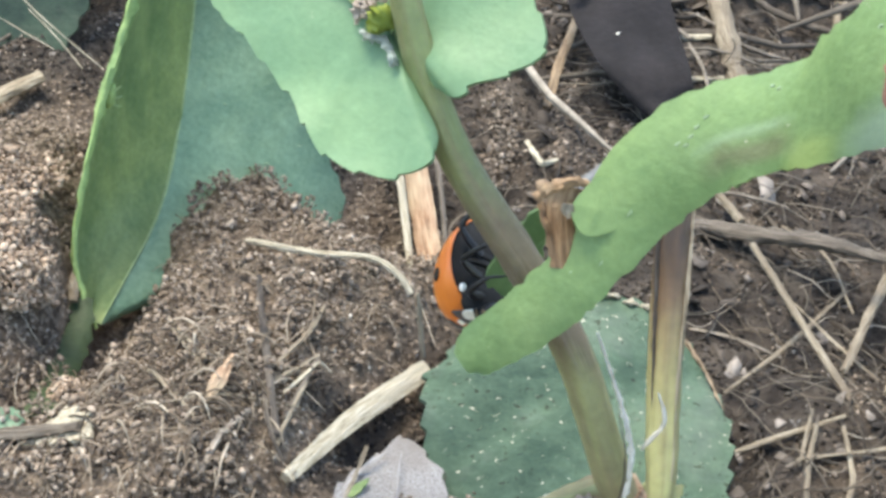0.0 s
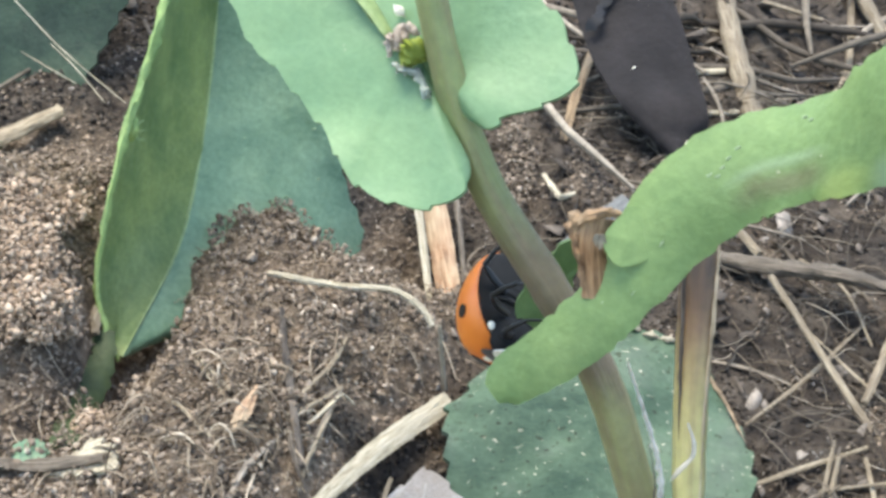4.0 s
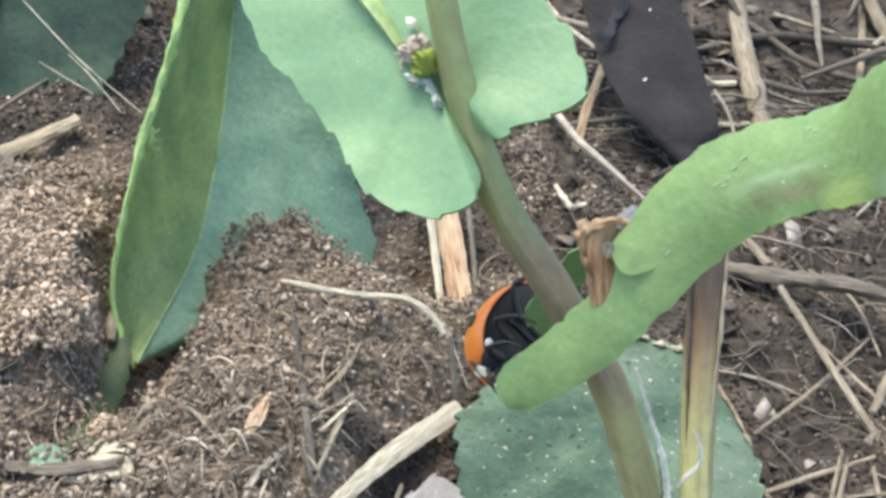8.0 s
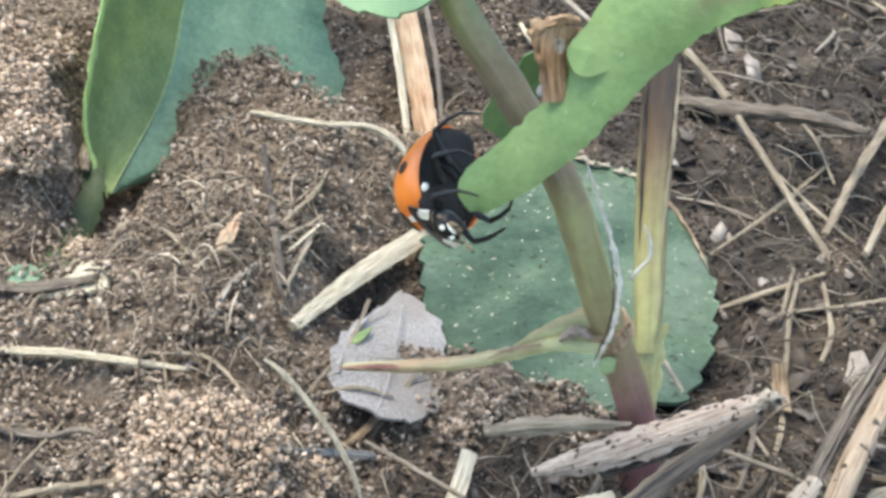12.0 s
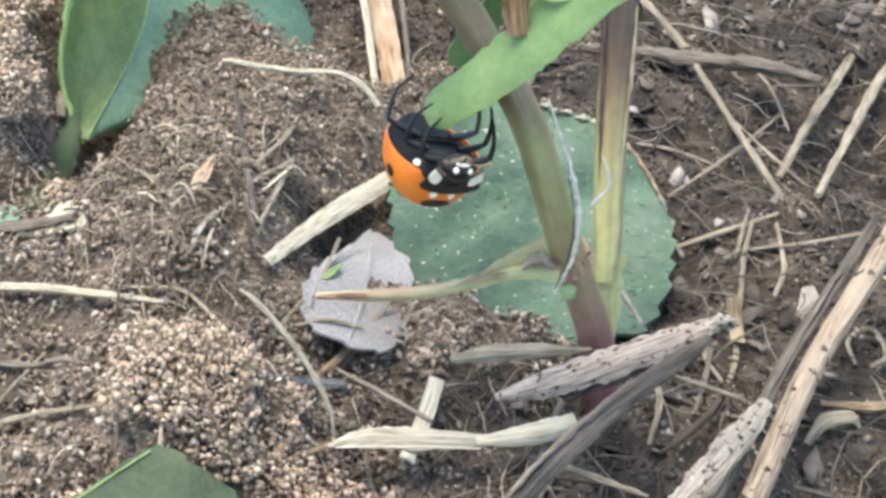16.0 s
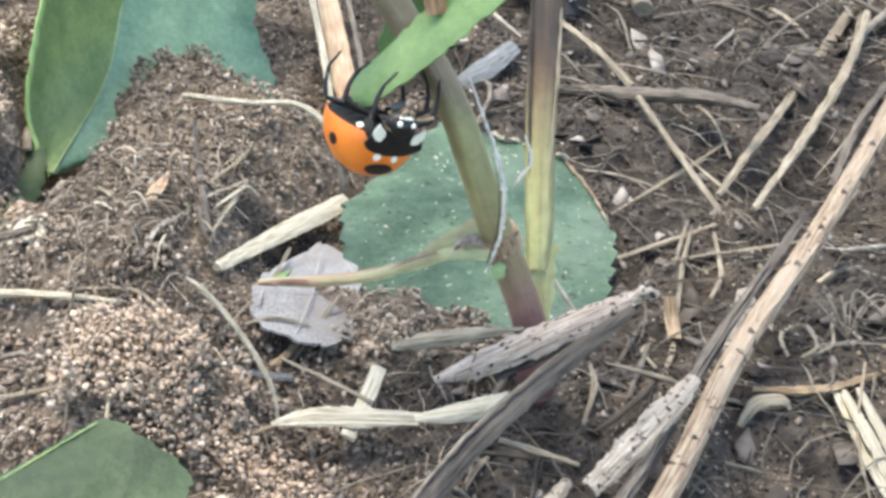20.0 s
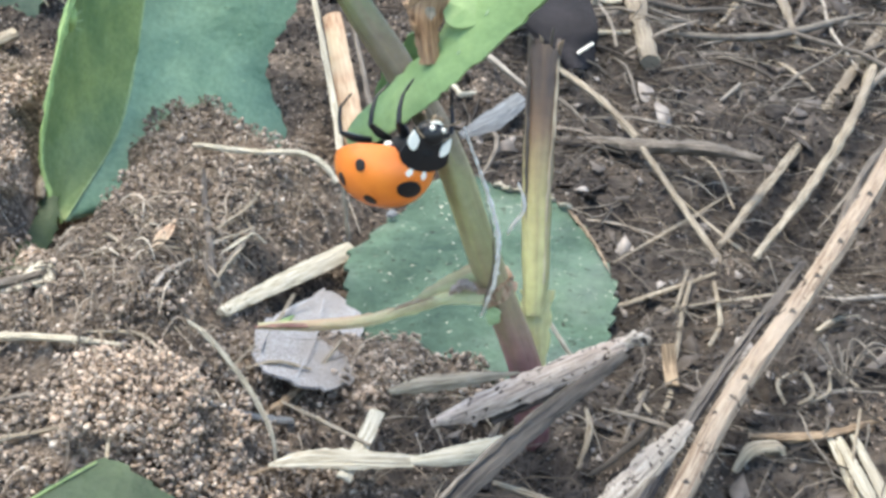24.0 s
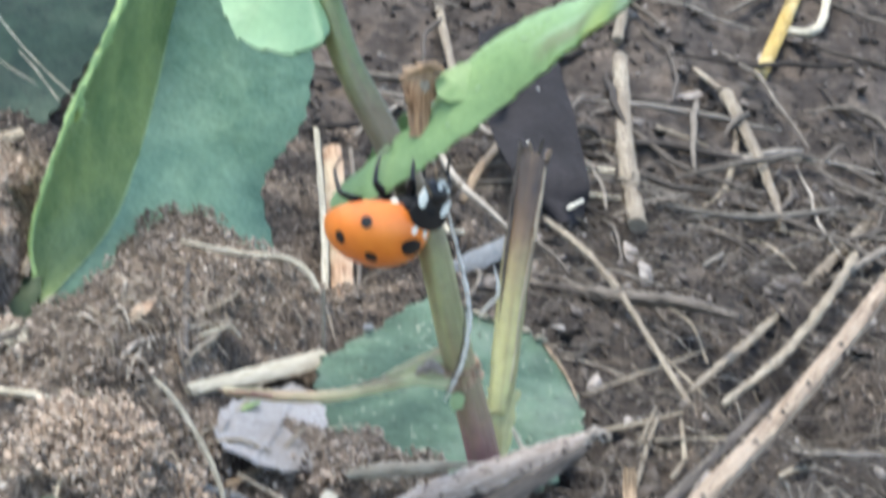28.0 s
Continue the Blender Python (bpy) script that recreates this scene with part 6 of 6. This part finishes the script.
# the clod on the far side of the folded leaf
clod += [(x, y, 2.4, 1.8, 560) for x, y in ((-41.5, 21.2), (-39.7, 22.0), (-38.3, 23.9), (-37.6, 27.6), (-39.9, 20.1), (-38.1, 20.7), (-36.9, 23.8), (-40.0, 17.1), (-38.4, 18.4), (-37.0, 20.4), (-42.5, 24.2), (-40.7, 26.1), (-38.9, 27.3), (-43.4, 26.0), (-41.7, 27.2), (-39.9, 28.5))]
clod = [q for q in clod if math.hypot(q[0] + 35.2, (q[1] - 22.5) * 0.6) > 4.0 and not (q[0] > -39.2 and q[1] > 22)]
clod += [(x, y, 1.3, 1.7, 260) for x, y in ((-38.3, 18.6), (-37.5, 20.6), (-37.7, 17.5), (-37.1, 19.3), (-38.8, 20.6), (-34.3, 14.8), (-33.8, 13.4))]
heaps("clod_crumbs", clod, LIGHT_CRUMB, "pale tan soil crumbs heaped in a high clod", 10)
heaps("soil_lumps", lumps, CRUMB, "light brown soil crumbs stuck together in lumps", 9)


def threads(name, xy, length, radius, curl, material, label, category, seed, lift=0.35, n=8, sides=4):
    """Many thin curved fibres that follow the soil."""
    g = np.random.default_rng(seed)
    m = len(xy)
    s = np.linspace(-0.5, 0.5, n)[None]
    w0, bend = g.uniform(0, 2 * math.pi, (m, 1)), g.normal(0, curl, (m, 1))
    w = w0 + bend * s * 2 + g.normal(0, curl * 0.35, (m, n)).cumsum(1)
    step = length[:, None] / (n - 1)
    px = xy[:, :1] + np.cumsum(np.cos(w) * step, 1)
    py = xy[:, 1:] + np.cumsum(np.sin(w) * step, 1)
    arch = g.uniform(0, 1, (m, 1)) ** 2 * lift * 5
    pz = soil(px, py)
    pz = 0.5 * pz + 0.5 * pz.mean(1, keepdims=True) + lift + arch * (1 - 4 * s * s) * 0.5
    pts = np.stack([px, py, pz], -1)
    nx, ny = -np.sin(w), np.cos(w)
    taper = 1 - 0.55 * np.abs(2 * s) ** 2
    v = np.zeros((m, n, sides, 3))
    for k in range(sides):
        a = 2 * math.pi * k / sides
        r = radius[:, None] * taper
        v[:, :, k, 0] = pts[..., 0] + nx * r * math.cos(a)
        v[:, :, k, 1] = pts[..., 1] + ny * r * math.cos(a)
        v[:, :, k, 2] = pts[..., 2] + r * math.sin(a)
    f = []
    for a in range(n - 1):
        for k in range(sides):
            k2 = (k + 1) % sides
            f.append((a * sides + k, a * sides + k2, (a + 1) * sides + k2, (a + 1) * sides + k))
    f = (np.array(f)[None] + n * sides * np.arange(m)[:, None, None]).reshape(-1, 4)
    return stuff(name, v.reshape(-1, 3), f, material, label, category)


def clear_of_leaf(xy):
    """Leaves the flat ground leaf, the dead leaf, the flat stick and the foot of the folded leaf open."""
    x, y = xy.T
    keep = (((x + 4.6) / 9.6) ** 2 + ((y - 20.5) / 12.5) ** 2 > 1) & (((x + 15) / 4) ** 2 + ((y - 8) / 6) ** 2 > 1) & (np.hypot(x + 35.2, (y - 22.5) * 0.6) > 3.2) & ~((x > -39) & (x < -31) & (y > 22) & (y < 38))
    line = smooth(np.c_[clear, 0 * clear[:, 0]], 30)[:, :2]
    return xy[keep & (np.min(np.hypot(line[:, :1] - x, line[:, 1:] - y), axis=0) > 2.0)]


left = clear_of_leaf(np.stack([g.uniform(-50, -4, 1500), g.uniform(-26, 34, 1500)], 1))
threads("root_fibres", left, g.uniform(1.0, 4.5, len(left)), g.uniform(0.018, 0.055, len(left)), 0.35, LIGHT_FIBRE, "fine tangled root fibres over the clods", "roots", 21)
right = clear_of_leaf(np.stack([g.uniform(-14, 46, 1150), g.uniform(-28, 78, 1150)], 1))
threads("root_fibres", right, g.uniform(2.5, 12, len(right)), g.uniform(0.02, 0.07, len(right)), 0.8, FIBRE, "tangled thin roots and fibres on dark soil", "roots", 22)
bits = clear_of_leaf(np.stack([g.uniform(-8, 46, 170), g.uniform(-28, 78, 170)], 1))
bits = bits[((bits[:, 0] + 4.6) / 18) ** 2 + ((bits[:, 1] - 20.5) / 22) ** 2 > 1]
threads("straw_litter", bits, g.uniform(3, 12, len(bits)), g.uniform(0.07, 0.24, len(bits)), 0.25, LITTER, "weathered broken straw litter", "litter", 23, 0.5, 6, 5)
far = np.stack([g.uniform(-90, 120, 420), 72 + 130 * g.uniform(0, 1, 420) ** 1.2], 1)
threads("far_litter", far, g.uniform(6, 32, len(far)), g.uniform(0.12, 0.5, len(far)), 0.3, LITTER, "weathered sticks and straw on the rising ground", "litter", 24, 0.8, 7, 5)


def flakes(name, xy, size, material, label, seed):
    """Small broken scraps of dead leaf, thin and tilted, lying on the soil."""
    g = np.random.default_rng(seed)
    n = len(xy)
    w = np.linspace(0, 2 * math.pi, 6, endpoint=False)[None] + g.uniform(-0.4, 0.4, (n, 6))
    r = g.uniform(0.45, 1.25, (n, 6)) * size[:, None]
    lean, turn = g.normal(0, 0.45, (n, 2)), g.uniform(0, 2 * math.pi, (n, 1))
    x0, y0 = r * np.cos(w), r * np.sin(w) * g.uniform(0.35, 0.9, (n, 1))
    x, y = x0 * np.cos(turn) - y0 * np.sin(turn), x0 * np.sin(turn) + y0 * np.cos(turn)
    z = x * lean[:, :1] + y * lean[:, 1:] + g.normal(0, 0.1, (n, 6)) * size[:, None]
    base = soil(xy[:, 0], xy[:, 1])[:, None] + 0.12 + 0.35 * size[:, None]
    top = np.stack([xy[:, :1] + x, xy[:, 1:] + y, base + z], -1)
    v = np.concatenate([top, top - (0, 0, 0.07)], 1)
    f = [(0, a, a + 1) for a in range(1, 5)] + [(6, 7 + a, 6 + a) for a in range(1, 5)]
    for a in range(6):
        b = (a + 1) % 6
        f += [(a, 6 + a, 6 + b), (a, 6 + b, b)]
    f = (np.array(f)[None] + 12 * np.arange(n)[:, None, None]).reshape(-1, 3)
    return stuff(name, v.reshape(-1, 3), f, material, label, "litter")


scraps = clear_of_leaf(np.stack([g.uniform(-8, 46, 2600), g.uniform(-28, 78, 2600)], 1))
flakes("leaf_flakes", scraps, np.clip(g.lognormal(-1.0, 0.55, len(scraps)), 0.12, 1.5), FLAKE, "crumbled grey-brown scraps of dead leaf", 25)
scraps = clear_of_leaf(np.stack([g.uniform(-46, -8, 900), g.uniform(-26, 30, 900)], 1))
flakes("leaf_flakes", scraps, np.clip(g.lognormal(-1.2, 0.4, len(scraps)), 0.12, 0.7), FLAKE, "small scraps of dead leaf among the crumbs", 26)
scraps = np.stack([g.uniform(-60, 90, 1100), 72 + 120 * g.uniform(0, 1, 1100) ** 1.2], 1)
flakes("leaf_flakes", scraps, np.clip(g.lognormal(-0.1, 0.5, len(scraps)), 0.4, 2.6), FLAKE, "crumbled dead leaf scraps on the rising ground", 27)
hairs = clear_of_leaf(np.stack([g.uniform(2, 46, 1300), g.uniform(-28, 78, 1300)], 1))
threads("root_fibres", hairs, g.uniform(2, 9, len(hairs)), g.uniform(0.025, 0.07, len(hairs)), 0.6, LITTER, "dry grey root hairs over the dark soil", "roots", 28, 0.5)


tangle = np.stack([g.normal(-23, 5.0, 330), g.normal(9, 5.5, 330)], 1)
tangle = clear_of_leaf(tangle[(tangle[:, 0] < -19.5)])
threads("root_fibres", tangle, g.uniform(1.0, 3.2, len(tangle)), g.uniform(0.03, 0.08, len(tangle)), 0.2, LIGHT_FIBRE, "pale rootlets standing out of the clod", "roots", 29, 0.6)
threads("root_fibres", tangle[::2] + 0.7, g.uniform(1.5, 4, len(tangle[::2])), g.uniform(0.04, 0.1, len(tangle[::2])), 0.35, FIBRE, "dark rootlets over the clod", "roots", 30, 0.5)


# ---- what moves ----
def motions():
    """The ladybird creeps round the leaf end, turns over and hangs on; seconds, millimetres, degrees."""
    rows = [
        (0, -11.43, 2.81, 16.55, 148.1, 14.5, -88.8),
        (0.5, -11.43, 2.81, 16.55, 148.1, 14.5, -88.8),
        (1, -11.43, 2.79, 16.52, 148.2, 14.7, -86.6),
        (2, -11.44, 2.74, 16.41, 148.6, 15.4, -79.1),
        (3, -11.45, 2.70, 16.33, 148.8, 15.9, -73.9),
        (3.5, -11.51, 2.69, 16.34, 147.2, 16.3, -77.0),
        (5.5, -12.02, 2.56, 16.48, 132.9, 20.2, -105.0),
        (6, -12.02, 2.56, 16.48, 132.9, 20.2, -105.0),
        (7, -11.92, 2.29, 16.19, 133.3, 18.1, -107.5),
        (8, -11.82, 2.03, 15.89, 133.7, 15.9, -110.1),
        (10, -12.21, 1.15, 15.61, 134.2, 15.5, -110.0),
        (11, -12.49, 0.50, 15.35, 133.6, 22.6, -112.8),
        (12, -12.99, -0.31, 15.11, 130.3, 14.0, -98.9),
        (13, -12.89, -1.33, 14.89, 135.5, 13.8, -90.8),
        (15.5, -11.33, -2.76, 14.81, 170.6, -1.2, -69.7),
        (17, -11.46, -3.35, 15.07, 162.6, -3.3, -62.3),
        (18, -10.86, -3.74, 15.51, 165.9, 1.0, -46.4),
        (19.5, -10.64, -4.34, 16.09, 166.3, -2.5, -54.9),
        (20.5, -11.04, -4.38, 16.43, 160.5, -13.2, -67.4),
        (21.5, -10.99, -4.32, 16.72, 147.6, -16.3, -54.9),
        (23.5, -9.78, -4.41, 17.35, 156.2, -26.9, -43.6),
        (25, -9.55, -4.52, 17.38, 149.5, -22.3, -39.1),
        (26.5, -9.10, -4.01, 17.62, 149.5, -27.3, -32.6),
        (28, -8.91, -4.05, 17.85, 153.0, -23.9, -25.1),
    ]
    walk(beetle, [(t, pose(x * MM, y * MM, z * MM, rx, ry, rz)) for t, x, y, z, rx, ry, rz in rows])
    # the leaf end sinks a little under the beetle's weight, then springs up as it swings below
    give = [(0, 0, 0, 0), (3.5, 0, 0, 0), (8, 0, 0, 0), (11, 0.1, -0.2, 0), (13, 0.3, -0.3, -4), (15.5, 0.1, 0.0, -16), (17, 0.0, 0.0, -20), (20, -0.1, 0.0, -22), (25, -0.2, 0.2, -21), (28, -0.2, 0.3, -19)]
    hinge = (Vector((1.0, -8.5, 35.3)) * MM) - plant.location
    along = Vector((0.5, -0.27, 0.82))
    walk(blade, [(t, Matrix.Translation(hinge + Vector((x * MM, 0, z * MM))) @ Matrix.Rotation(radians(roll), 4, along) @ Matrix.Translation(-hinge)) for t, x, z, roll in give])
    for k, (leg, h, side) in enumerate(LEGS):
        steps = []
        for n in range(0, 57):
            t = n * 0.5
            pace = 1.0 if 8.0 <= t <= 20.5 else 0.35
            swing = 11 * pace * math.sin(2.4 * t + 2.1 * k)
            steps.append((t, pose(h[0] * MM, h[1] * MM, h[2] * MM, side * 5 * pace * math.cos(2.4 * t + 2.1 * k), 0, side * swing)))
        walk(leg, steps)


motions()
